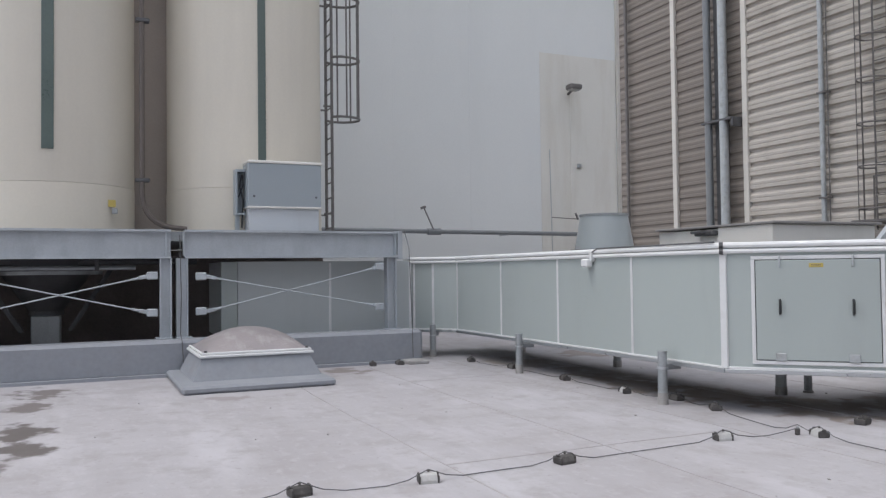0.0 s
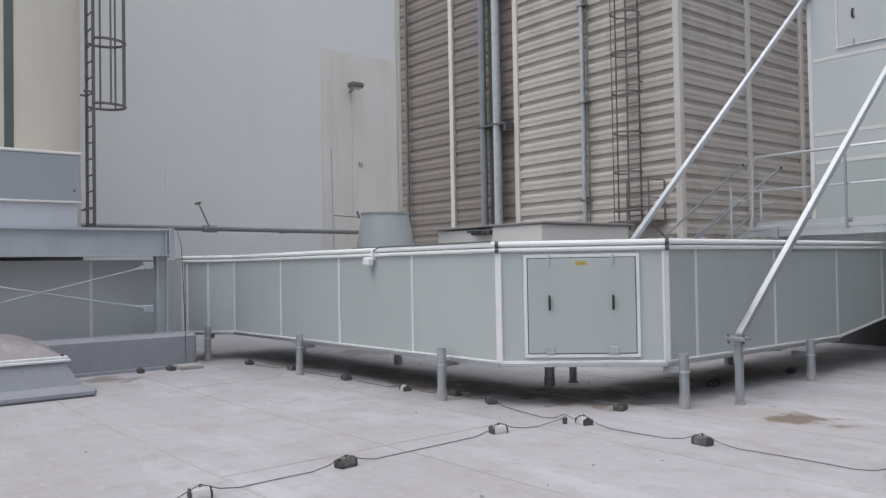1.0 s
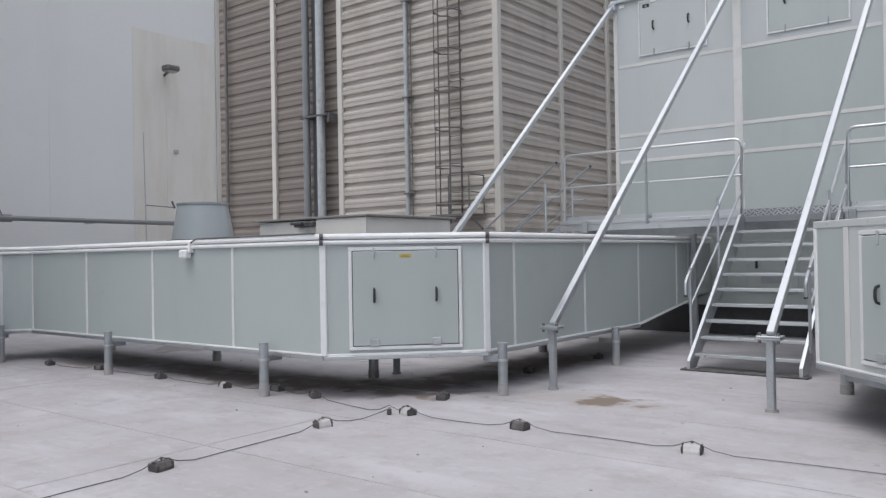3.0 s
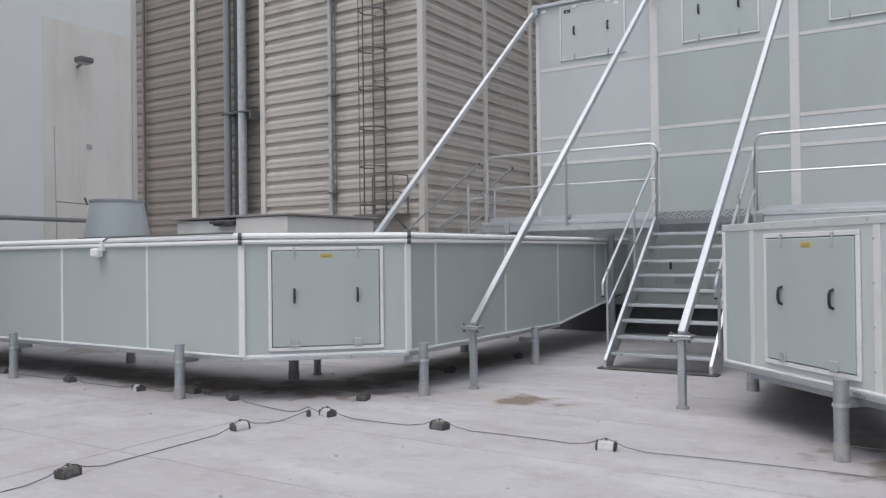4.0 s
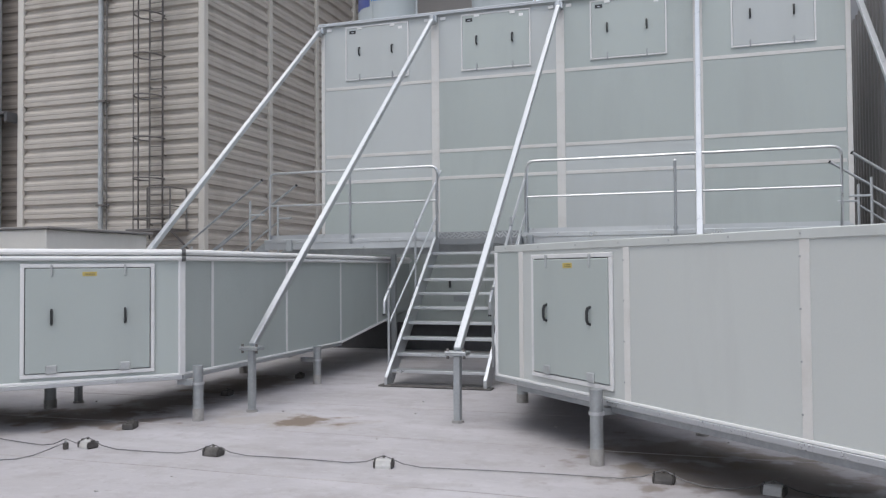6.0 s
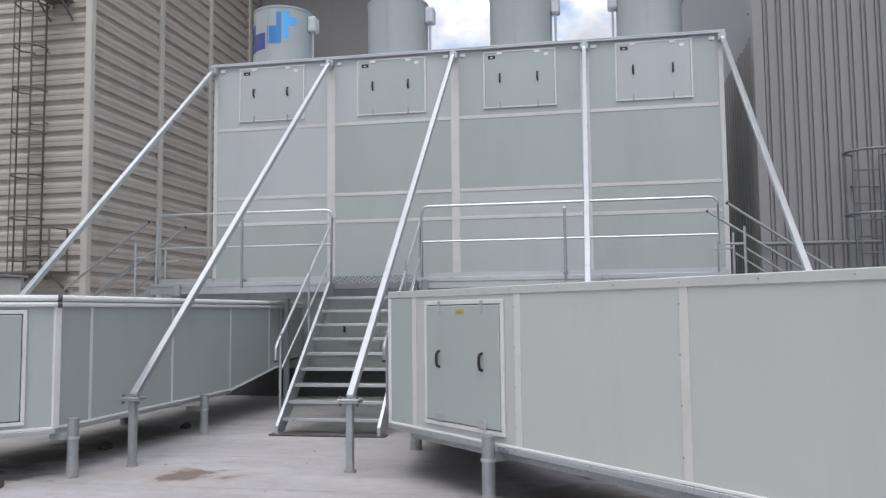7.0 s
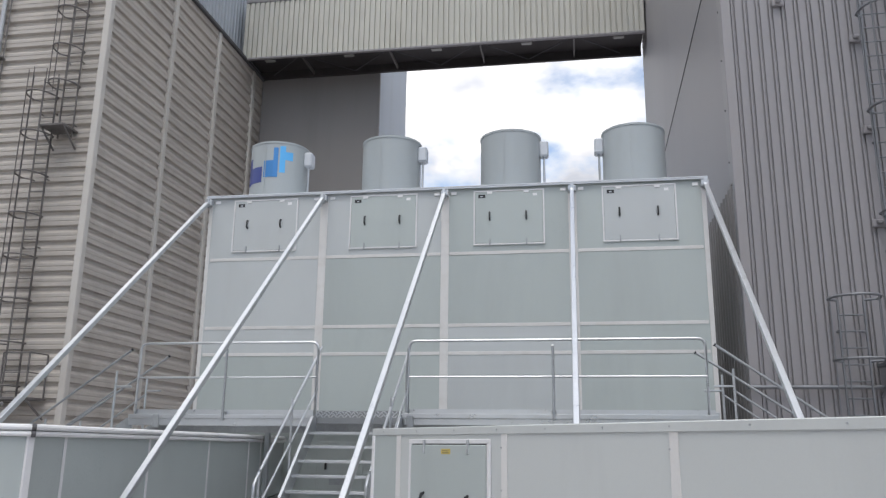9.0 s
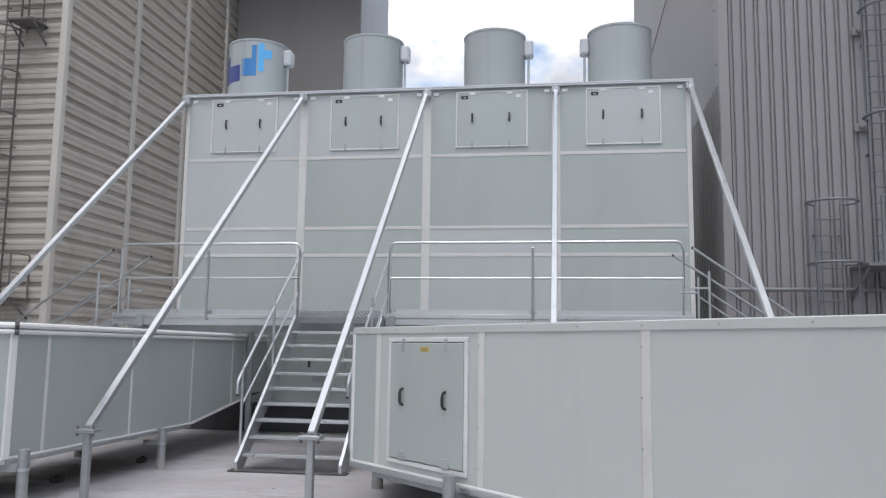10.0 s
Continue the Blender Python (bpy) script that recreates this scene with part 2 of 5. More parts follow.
def roof_material():
    m = mat("roof_membrane", (0.425, 0.412, 0.42), 0.72, var=0.07, scale=0.55, bump=0.22, bscale=55, dirt=(0.40, 0.385, 0.39), dirt_amount=0.6, dirt_scale=0.55, rnd=0)
    n, l = m.node_tree.nodes, m.node_tree.links
    bsdf = n["Principled BSDF"]
    colour = bsdf.inputs["Base Color"].links[0].from_socket
    co = n.new("ShaderNodeTexCoord")
    warp = n.new("ShaderNodeTexNoise"); warp.inputs["Scale"].default_value, warp.inputs["Detail"].default_value = 3.4, 9
    l.new(co.outputs["Object"], warp.inputs["Vector"])
    # pale scuffs and lap lines of the sheets
    for turn, width, off, pale in ((0.0, 5.0, 0.2, (0.50, 0.49, 0.50)), (90.0, 6.0, 0.8, (0.38, 0.36, 0.365))):
        mp, wv, rp, mx = n.new("ShaderNodeMapping"), n.new("ShaderNodeTexWave"), n.new("ShaderNodeValToRGB"), n.new("ShaderNodeMixRGB")
        mp.inputs["Rotation"].default_value = (0, 0, radians(turn)); mp.inputs["Location"].default_value = (off, off, 0)
        wv.inputs["Scale"].default_value, wv.inputs["Distortion"].default_value, wv.inputs["Detail Scale"].default_value = 0.314 / width, 0.25, 1.5
        rp.color_ramp.elements[0].position, rp.color_ramp.elements[1].position = 0.986, 0.999
        rp.color_ramp.elements[1].color = (0.16, 0.16, 0.16, 1)
        l.new(co.outputs["Object"], mp.inputs["Vector"]); l.new(mp.outputs["Vector"], wv.inputs["Vector"])
        l.new(wv.outputs["Fac"], rp.inputs["Fac"]); l.new(rp.outputs["Color"], mx.inputs[0])
        l.new(colour, mx.inputs[1]); mx.inputs[2].default_value = (*pale, 1); colour = mx.outputs["Color"]
    # worn bands and mottled patches
    for scl, sc, lo, hi, tone, k in (((0.5, 1.2, 1), 0.7, 0.46, 0.70, (0.355, 0.338, 0.338), 0.7), ((0.35, 1.3, 1), 0.9, 0.50, 0.72, (0.54, 0.53, 0.545), 0.85), ((1.4, 0.4, 1), 0.8, 0.54, 0.74, (0.35, 0.33, 0.32), 0.5),
                                     ((1, 1, 1), 2.6, 0.50, 0.66, (0.345, 0.325, 0.32), 0.7), ((1, 1.6, 1), 6.5, 0.54, 0.66, (0.50, 0.49, 0.50), 0.4), ((1, 1, 1), 12.0, 0.60, 0.70, (0.30, 0.275, 0.265), 0.6)):
        mp, nz, rp, mx = n.new("ShaderNodeMapping"), n.new("ShaderNodeTexNoise"), n.new("ShaderNodeMapRange"), n.new("ShaderNodeMixRGB")
        mp.inputs["Scale"].default_value = scl
        nz.inputs["Scale"].default_value, nz.inputs["Detail"].default_value, nz.inputs["Roughness"].default_value = sc, 8, 0.62
        rp.inputs["From Min"].default_value, rp.inputs["From Max"].default_value = lo, hi
        rp.inputs["To Min"].default_value, rp.inputs["To Max"].default_value = 0.0, k
        l.new(co.outputs["Object"], mp.inputs["Vector"]); l.new(mp.outputs["Vector"], nz.inputs["Vector"])
        l.new(nz.outputs["Fac"], rp.inputs["Value"]); l.new(rp.outputs["Result"], mx.inputs[0])
        l.new(colour, mx.inputs[1]); mx.inputs[2].default_value = (*tone, 1); colour = mx.outputs["Color"]
    # dried puddles, and dirt with painted shade below the ducts: place, half lengths, colour, strength
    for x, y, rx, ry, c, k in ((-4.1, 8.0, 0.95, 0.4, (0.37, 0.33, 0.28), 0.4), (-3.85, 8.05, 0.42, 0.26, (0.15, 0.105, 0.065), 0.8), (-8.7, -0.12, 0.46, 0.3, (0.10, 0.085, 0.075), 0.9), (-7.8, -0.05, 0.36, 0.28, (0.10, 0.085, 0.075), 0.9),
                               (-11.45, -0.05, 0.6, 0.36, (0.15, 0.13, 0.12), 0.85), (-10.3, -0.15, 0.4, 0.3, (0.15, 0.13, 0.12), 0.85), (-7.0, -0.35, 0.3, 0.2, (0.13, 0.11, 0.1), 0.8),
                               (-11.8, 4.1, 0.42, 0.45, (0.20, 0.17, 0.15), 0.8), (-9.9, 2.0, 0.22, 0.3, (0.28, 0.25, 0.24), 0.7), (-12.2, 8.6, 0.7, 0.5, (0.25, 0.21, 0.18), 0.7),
                               # below the ducts: brown dirt that also paints in their shade
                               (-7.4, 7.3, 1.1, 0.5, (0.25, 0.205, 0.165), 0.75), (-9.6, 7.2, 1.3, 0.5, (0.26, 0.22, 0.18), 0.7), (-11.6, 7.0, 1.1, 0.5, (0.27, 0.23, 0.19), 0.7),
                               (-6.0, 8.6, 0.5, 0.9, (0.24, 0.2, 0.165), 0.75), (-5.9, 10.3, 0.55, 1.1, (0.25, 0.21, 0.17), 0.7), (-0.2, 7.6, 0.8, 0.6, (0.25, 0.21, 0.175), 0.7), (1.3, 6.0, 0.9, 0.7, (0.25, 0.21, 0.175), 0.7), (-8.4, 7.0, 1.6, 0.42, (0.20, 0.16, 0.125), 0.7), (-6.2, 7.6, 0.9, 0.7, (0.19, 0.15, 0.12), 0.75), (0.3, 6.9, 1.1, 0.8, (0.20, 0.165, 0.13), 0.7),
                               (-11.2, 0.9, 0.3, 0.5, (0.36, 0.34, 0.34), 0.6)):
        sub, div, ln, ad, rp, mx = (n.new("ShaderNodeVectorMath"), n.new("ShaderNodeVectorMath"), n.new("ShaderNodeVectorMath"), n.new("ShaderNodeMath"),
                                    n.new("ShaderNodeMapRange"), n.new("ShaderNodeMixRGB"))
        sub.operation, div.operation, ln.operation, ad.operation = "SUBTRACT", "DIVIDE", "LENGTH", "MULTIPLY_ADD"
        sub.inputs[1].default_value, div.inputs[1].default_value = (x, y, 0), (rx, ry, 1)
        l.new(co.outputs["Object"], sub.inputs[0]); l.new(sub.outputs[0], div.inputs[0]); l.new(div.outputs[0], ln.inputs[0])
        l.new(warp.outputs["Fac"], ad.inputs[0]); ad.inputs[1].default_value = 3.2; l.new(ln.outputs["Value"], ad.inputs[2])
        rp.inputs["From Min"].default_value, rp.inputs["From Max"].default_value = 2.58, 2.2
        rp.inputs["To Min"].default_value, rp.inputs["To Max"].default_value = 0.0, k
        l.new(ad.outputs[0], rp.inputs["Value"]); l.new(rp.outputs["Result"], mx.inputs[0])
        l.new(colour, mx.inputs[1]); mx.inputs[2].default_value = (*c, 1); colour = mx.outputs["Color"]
    wear = n.new("ShaderNodeMixRGB"); wear.blend_type = "MULTIPLY"
    wear.inputs[0].default_value, wear.inputs[2].default_value = 1.0, (0.925, 0.92, 0.945, 1)
    l.new(colour, wear.inputs[1])
    l.new(wear.outputs["Color"], bsdf.inputs["Base Color"])
    return m


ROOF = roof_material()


# ---- building helpers ----
def thing(name, label, category, base=(0, 0, 0), group="", kind=""):
    ob = new(name)
    ob.empty_display_size = 0.2
    ob.matrix_basis = Matrix.Translation(base)
    return tagged(ob, label, category, group, kind)


def mesh_of(name, bm, material, smooth=False):
    bmesh.ops.recalc_face_normals(bm, faces=bm.faces)
    me = bpy.data.meshes.new(name)
    bm.to_mesh(me)
    bm.free()
    me.materials.append(material)
    if smooth:
        for p in me.polygons:
            p.use_smooth = True
        me.set_sharp_from_angle(angle=radians(40))
    return me


def part(name, bm, material, parent, label="", smooth=False):
    ob = new(name, mesh_of(name, bm, material, smooth))
    ob.parent = parent
    if parent.type == "EMPTY" and parent.parent is None:
        ob.matrix_parent_inverse = parent.matrix_basis.inverted()
    return tagged(ob, label)


def solo(name, bm, material, label, category="", group="", kind="", smooth=False):
    return tagged(new(name, mesh_of(name, bm, material, smooth)), label, category, group, kind)


def box(bm, x0, x1, y0, y1, z0, z1, bevel=0.0, m=None):
    made = bmesh.ops.create_cube(bm, size=1.0)["verts"]
    bmesh.ops.scale(bm, vec=(abs(x1 - x0), abs(y1 - y0), abs(z1 - z0)), verts=made)
    bmesh.ops.translate(bm, vec=((x0 + x1) / 2, (y0 + y1) / 2, (z0 + z1) / 2), verts=made)
    if bevel:
        edges = {e for v in made for e in v.link_edges}
        out = bmesh.ops.bevel(bm, geom=list(edges), offset=bevel, segments=1, affect="EDGES")
        made = list({v for f in out["faces"] for v in f.verts} | {v for v in made if v.is_valid})
    if m is not None:
        bmesh.ops.transform(bm, matrix=m, verts=made)
    return bm


def B(*a, **k):
    return box(bmesh.new(), *a, **k)


def basis(p0, p1, up=(0, 0, 1)):
    """A frame at p0 whose z runs to p1."""
    p0, p1 = Vector(p0), Vector(p1)
    z = (p1 - p0).normalized()
    u = Vector(up)
    if abs(z.dot(u)) > 0.99:
        u = Vector((1, 0, 0))
    x = u.cross(z).normalized()
    y = z.cross(x)
    m = Matrix((x, y, z)).transposed().to_4x4()
    m.translation = p0
    return m, (p1 - p0).length


def tube(bm, p0, p1, r, n=10, r1=None):
    m, length = basis(p0, p1)
    made = bmesh.ops.create_cone(bm, cap_ends=True, segments=n, radius1=r, radius2=r if r1 is None else r1, depth=length)["verts"]
    bmesh.ops.transform(bm, matrix=m @ Matrix.Translation((0, 0, length / 2)), verts=made)
    return bm


def bar(bm, p0, p1, w, h=None, bevel=0.0):
    m, length = basis(p0, p1)
    h = h or w
    return box(bm, -w / 2, w / 2, -h / 2, h / 2, 0, length, bevel, m)


def bent(bm, pts, r, n=8):
    """A tube along a line of points with mitred bends."""
    pts = [Vector(p) for p in pts]
    rings = []
    up = Vector((0.013, 0.021, 1)).normalized()
    for i, p in enumerate(pts):
        a = (p - pts[i - 1]).normalized() if i else (pts[1] - p).normalized()
        b = (pts[i + 1] - p).normalized() if i < len(pts) - 1 else a
        t = (a + b).normalized()
        side = t.cross(up)
        side = side.normalized() if side.length > 0.05 else t.cross(Vector((0, 1, 0.01))).normalized()
        if rings and side.dot(old) < 0:
            side = -side
        old = side
        other = side.cross(t)
        rings.append([bm.verts.new(p + (side * math.cos(k * math.tau / n) + other * math.sin(k * math.tau / n)) * r) for k in range(n)])
    for a, b in zip(rings, rings[1:]):
        for k in range(n):
            bm.faces.new((a[k], a[(k + 1) % n], b[(k + 1) % n], b[k]))
    bm.faces.new(rings[0][::-1]); bm.faces.new(rings[-1])
    return bm


def rounded(a, b, c, r, steps=4):
    """Points that turn the corner at b softly."""
    a, b, c = Vector(a), Vector(b), Vector(c)
    p, q = b + (a - b).normalized() * r, b + (c - b).normalized() * r
    return [p.lerp(b, t).lerp(b.lerp(q, t), t) for t in [k / steps for k in range(steps + 1)]]


def prism(bm, plan, z0, z1, z0s=None):
    lo = [bm.verts.new((x, y, z0 if z0s is None else z0s[i])) for i, (x, y) in enumerate(plan)]
    hi = [bm.verts.new((x, y, z1)) for x, y in plan]
    bm.faces.new(lo[::-1]); bm.faces.new(hi)
    for i in range(len(plan)):
        j = (i + 1) % len(plan)
        bm.faces.new((lo[i], lo[j], hi[j], hi[i]))
    return bm


def ribbed(bm, origin, along, across, out, length, width, profile, pitch, thick=0.02):
    """Profiled sheet: the profile (offset, depth) repeats across, and is drawn out along."""
    o, al, ac, ou = Vector(origin), Vector(along), Vector(across), Vector(out)
    line = []
    count = int(math.ceil(width / pitch))
    for k in range(count):
        for s, d in profile:
            v = k * pitch + s
            if v <= width:
                line.append((v, d))
    line.append((width, profile[0][1]))
    a = [bm.verts.new(o + ac * v + ou * d) for v, d in line]
    b = [bm.verts.new(o + ac * v + ou * d + al * length) for v, d in line]
    c = [bm.verts.new(o + ac * v + ou * (-thick)) for v in (0, width)]
    d = [bm.verts.new(o + ac * v + ou * (-thick) + al * length) for v in (0, width)]
    for i in range(len(line) - 1):
        bm.faces.new((a[i], a[i + 1], b[i + 1], b[i]))
    bm.faces.new((c[0], c[1], d[1], d[0]))
    bm.faces.new((a[0], b[0], d[0], c[0])); bm.faces.new((a[-1], c[1], d[1], b[-1]))
    return bm


def frame_m(p, right, normal):
    """Local x to the right, local y out of the face, z up."""
    x, y = Vector(right).normalized(), Vector(normal).normalized()
    m = Matrix((x, y, Vector((0, 0, 1)))).transposed().to_4x4()
    m.translation = p
    return m


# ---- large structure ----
roof = solo("roof_deck", B(-150, 150, -150, 150, -0.4, 0.0), ROOF, "pale grey flat roof membrane with dried puddle stains, and dirt and painted shade below the ducts", "roof", kind="structure")

# parapet before the silos
solo("parapet", B(-12.95, -12.5, -9.0, 5.66, 0.0, 0.53, 0.05), MEMBRANE, "low parapet wrapped in grey-blue roofing membrane", "parapet", kind="structure")
solo("parapet_cove", prism(bmesh.new(), [(-12.5, -9.0), (-12.38, -9.0), (-12.38, 5.66), (-12.5, 5.66)], 0.0, 0.045), MEMBRANE, "membrane upstand along the foot of the parapet", "upstand", kind="structure")

# coated wall behind silos and duct
wall_w = solo("wall_west", B(-19.6, -19.0, -14.0, 14.52, 0.0, 27.0), WALL, "tall blue-grey coated wall of the neighbouring hall", "wall", kind="structure")
part("bare_strip", B(-18.996, -18.985, 11.9, 14.4, 0.0, 7.5), WALL_CREAM, wall_w, "uncoated cream strip of wall")
part("corner_trim", B(-19.0, -18.93, 14.42, 14.54, 0.0, 27.0, 0.01), CLAD_TRIM, wall_w)
for yy in (7.6, 9.75):
    part("joint_cover", B(-19.0, -18.994, yy, yy + 0.012, 2.6, 27.0), WALL, wall_w)

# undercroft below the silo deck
solo("wall_undercroft", B(-17.6, -17.4, -9.0, 5.3, 0.0, 2.0), DARK_CONCRETE, "dark brown-grey wall below the silo deck", "wall", kind="structure")
# out of view: added to shut side light out of the undercroft
solo("wall_undercroft_side", B(-17.4, -13.0, -9.2, -9.0, 0.0, 2.0), DARK_CONCRETE, "unseen side wall added to keep the undercroft dark", "wall", kind="structure")
# thin darker sheet over the roof, only below the silos
solo("undercroft_floor", B(-17.4, -12.96, -9.0, 2.4, 0.003, 0.02), DARK_CONCRETE, "dark concrete floor below the silos", "floor", kind="structure")
solo("silo_deck", B(-17.6, -13.05, -9.0, 5.36, 2.02, 2.17), GALV_DULL, "steel deck that carries the silos", "deck", kind="structure")

# unseen plain wall, added to darken the duct faces that look east
solo("wall_east", B(15.0, 15.5, -26.0, 15.2, 0.0, 11.5), GREY_CLAD, "plain grey unseen wall added to block light from the east", "wall", kind="structure")

BROWN = [(0.0, 0.0), (0.09, 0.0), (0.12, 0.105), (0.21, 0.105), (0.22, 0.09), (0.25, 0.09), (0.26, 0.105), (0.335, 0.105)]
PITCH, FOOT = 0.4352, -0.3946
brown = thing("warehouse", "tall warehouse clad in taupe horizontal trapezoidal sheets", "building", (-20, 26, 0))
BX, BY, BT = -13.6, 20.5, 17.35
part("core", B(-30, BX - 0.06, BY + 0.06, 36.0, 0, BT - 0.1), CLAD, brown)
seams_front = [-30.0, -26.6, -23.6, -20.1, -17.0, BX]
for a, b in zip(seams_front, seams_front[1:]):
    # left bays: corner shade painted in, ribs flattened for softer contrast
    part("cladding_sheet", ribbed(bmesh.new(), (a, BY, FOOT), (1, 0, 0), (0, 0, 1), (0, -1, 0), b - a, BT - FOOT, [(u, d * (0.42 if b < -20 else 0.9)) for u, d in BROWN], PITCH), CLAD_SHADED if b < -20 else CLAD, brown)
seams_side = [BY, 24.15, 27.55, 30.95, 34.4]
for a, b in zip(seams_side, seams_side[1:]):
    part("cladding_sheet", ribbed(bmesh.new(), (BX, a, FOOT), (0, 1, 0), (0, 0, 1), (1, 0, 0), b - a, BT - FOOT, [(u, d * 0.75) for u, d in BROWN], PITCH), CLAD, brown)
for s in (-23.6, -20.1):
    part("seam_trim", B(s - 0.11, s + 0.11, BY - 0.14, BY - 0.005, 0, BT, 0.015), CLAD_TRIM, brown)
for s in seams_side[1:4]:
    part("seam_trim", B(BX + 0.005, BX + 0.14, s - 0.1, s + 0.1, 0, BT, 0.015), CLAD_TRIM, brown)
part("corner_trim", B(BX - 0.07, BX + 0.14, BY - 0.14, BY + 0.07, 0, BT, 0.02), CLAD_TRIM, brown)
part("roof_edge", B(-30, BX + 0.2, BY - 0.2, 34.4, BT, BT + 0.14, 0.02), DARK_STEEL, brown, "dark roof edge flashing")

RIB = [(0.0, 0.0), (0.17, 0.0), (0.195, 0.05), (0.255, 0.05)]
BRIB = [(0.0, 0.07), (0.15, 0.07), (0.162, 0.0), (0.205, 0.0)]
VRIB = [(0.0, 0.0), (0.112, 0.0), (0.12, -0.045), (0.144, -0.045), (0.154, -0.008), (0.18, -0.008), (0.19, -0.045), (0.214, -0.045), (0.222, 0.0)]
upper = thing("upper_hall", "blue-grey clad upper hall rising above the warehouse roof", "building", (-20, 30, 17.5))
part("core", B(-30, -14.0, 25.0, 36.0, 17.45, 26.0), BLUE_CLAD, upper)
part("cladding_sheet", ribbed(bmesh.new(), (-13.98, 25.0, 17.45), (0, 0, 1), (0, 1, 0), (1, 0, 0), 8.5, 11.0, RIB, 0.28), BLUE_CLAD, upper)

back = thing("rear_tower", "plain dark grey clad tower behind the exhaust unit", "building", (-11, 34, 0))
part("front_wall", B(-13.5, -8.16, 31.95, 32.1, 0, 24.0), PLAIN_GREY, back)
# same building as the front; its extra sky light is put into the colour
part("side_wall", B(-13.5, -8.14, 32.1, 37.2, 0, 24.0), BLUE_CLAD, back, "side wall coloured lighter blue-grey for the sky light on it")
part("corner_flashing", B(-8.26, -8.13, 31.92, 32.06, 0, 24.0, 0.01), PLAIN_GREY, back)

bridge = thing("conveyor_bridge", "cream ribbed-metal clad bridge spanning between the buildings", "bridge", (-5, 31, 17.4))
BR0, BR1, BZ = 29.95, 31.95, 17.45
part("front_cladding", ribbed(bmesh.new(), (BX, BR0, BZ), (0, 0, 1), (1, 0, 0), (0, -1, 0), 2.55, 16.5, BRIB, 0.221), CREAM_CLAD, bridge)
part("core", B(BX + 0.02, 2.9, BR0 + 0.03, BR1 - 0.05, BZ + 0.35, BZ + 2.55), GREY_CLAD, bridge)
part("top_flashing", B(BX, 2.9, BR0 - 0.1, BR1, BZ + 2.56, BZ + 2.75, 0.02), GREY_CLAD, bridge)
part("bottom_flashing", B(BX, 2.9, BR0 - 0.08, BR0 + 0.06, BZ - 0.08, BZ - 0.002, 0.01), GREY_CLAD, bridge)
part("underside", B(BX, 2.9, BR0 + 0.06, BR1 - 0.1, BZ + 0.3, BZ + 0.345), BLACKISH_STEEL, bridge, "dark steel underside")
part("edge_beam", B(BX, 2.9, BR1 - 0.14, BR1, BZ - 0.06, BZ + 0.3, 0.01), BLACKISH_STEEL, bridge)
part("edge_beam", B(BX, 2.9, BR0 + 0.06, BR0 + 0.16, BZ - 0.05, BZ + 0.3, 0.01), BLACKISH_STEEL, bridge)
for k in range(4):
    xx = -11.1 + k * 3.76
    part("cross_beam", bar(bmesh.new(), (xx, BR0 + 0.1, BZ + 0.1), (xx, BR1 - 0.1, BZ + 0.1), 0.06, 0.14), CAGE, bridge)
    for a in (-1.85, 1.85):
        part("diagonal", tube(bmesh.new(), (xx, BR0 + 0.15, BZ + 0.08), (xx + a, BR1 - 0.15, BZ + 0.08), 0.022, 6), DARK_STEEL, bridge)
for xx in (-12.7, -9.2, -5.45, -1.72, 1.95):
    part("lamp", B(xx - 0.22, xx + 0.22, 30.6, 30.8, BZ + 0.18, BZ + 0.28, 0.03), LAMP_GLASS, bridge, "grey bulkhead lamp")

RX, RY = 2.95, 15.3
right = thing("ribbed_hall", "tall hall clad in grey vertical ribbed sheets", "building", (9, 22, 0))
part("side_wall", B(RX + 0.02, RX + 0.2, RY + 0.08, 32.0, 0, 26.0), SIDE_GREY, right, "plain grey side wall")
part("side_cladding", ribbed(bmesh.new(), (RX, RY + 0.1, 0), (0, 0, 1), (0, 1, 0), (-1, 0, 0), 6.4, 6.0, RIB, 0.28), PLAIN_GREY, right)
part("core", B(RX + 0.2, 22, RY + 0.12, 32.0, 0, 25.9), GREY_CLAD, right)
for a in range(6):
    part("cladding_sheet", ribbed(bmesh.new(), (RX + 0.005 + a * 2.99, RY, 0), (0, 0, 1), (1, 0, 0), (0, -1, 0), 26.0, 2.99, VRIB, 0.23, 0.08), GREY_CLAD, right)
part("side_flange", B(RX - 0.008, RX + 0.018, RY + 0.17, RY + 0.52, 6.45, 26.0, 0.003), SIDE_GREY, right)
for k in range(12):
    part("screw", tube(bmesh.new(), (RX - 0.02, RY + 0.42, 6.9 + k * 1.05), (RX - 0.008, RY + 0.42, 6.9 + k * 1.05), 0.022, 6), DARK_STEEL, right)
part("corner_trim", B(RX - 0.04, RX + 0.14, RY - 0.03, RY + 0.16, 0, 26.0, 0.012), SIDE_GREY, right)
part("wall_pipe", bent(bmesh.new(), [(RX - 0.1, RY - 0.12, 2.66), (9.0, RY - 0.12, 2.66)], 0.035), CAGE_GREY, right)
part("cable_stay", bent(bmesh.new(), [(RX - 0.05, 15.4, 11.32), (RX - 0.05, 20.0, 11.08), (RX - 0.05, 26.0, 10.8)], 0.014, 5), BLACK, right, "thin black cable")
for px, pz in ((3.95, 9.9), (5.25, 9.05), (5.3, 7.25), (5.27, 5.5)):
    part("wall_lamp", box(B(px - 0.11, px + 0.11, RY - 0.07, RY - 0.005, pz - 0.07, pz + 0.07, 0.01), px - 0.05, px + 0.05, RY - 0.15, RY - 0.07, pz - 0.03, pz + 0.05, 0.02), GREY_CLAD, right)


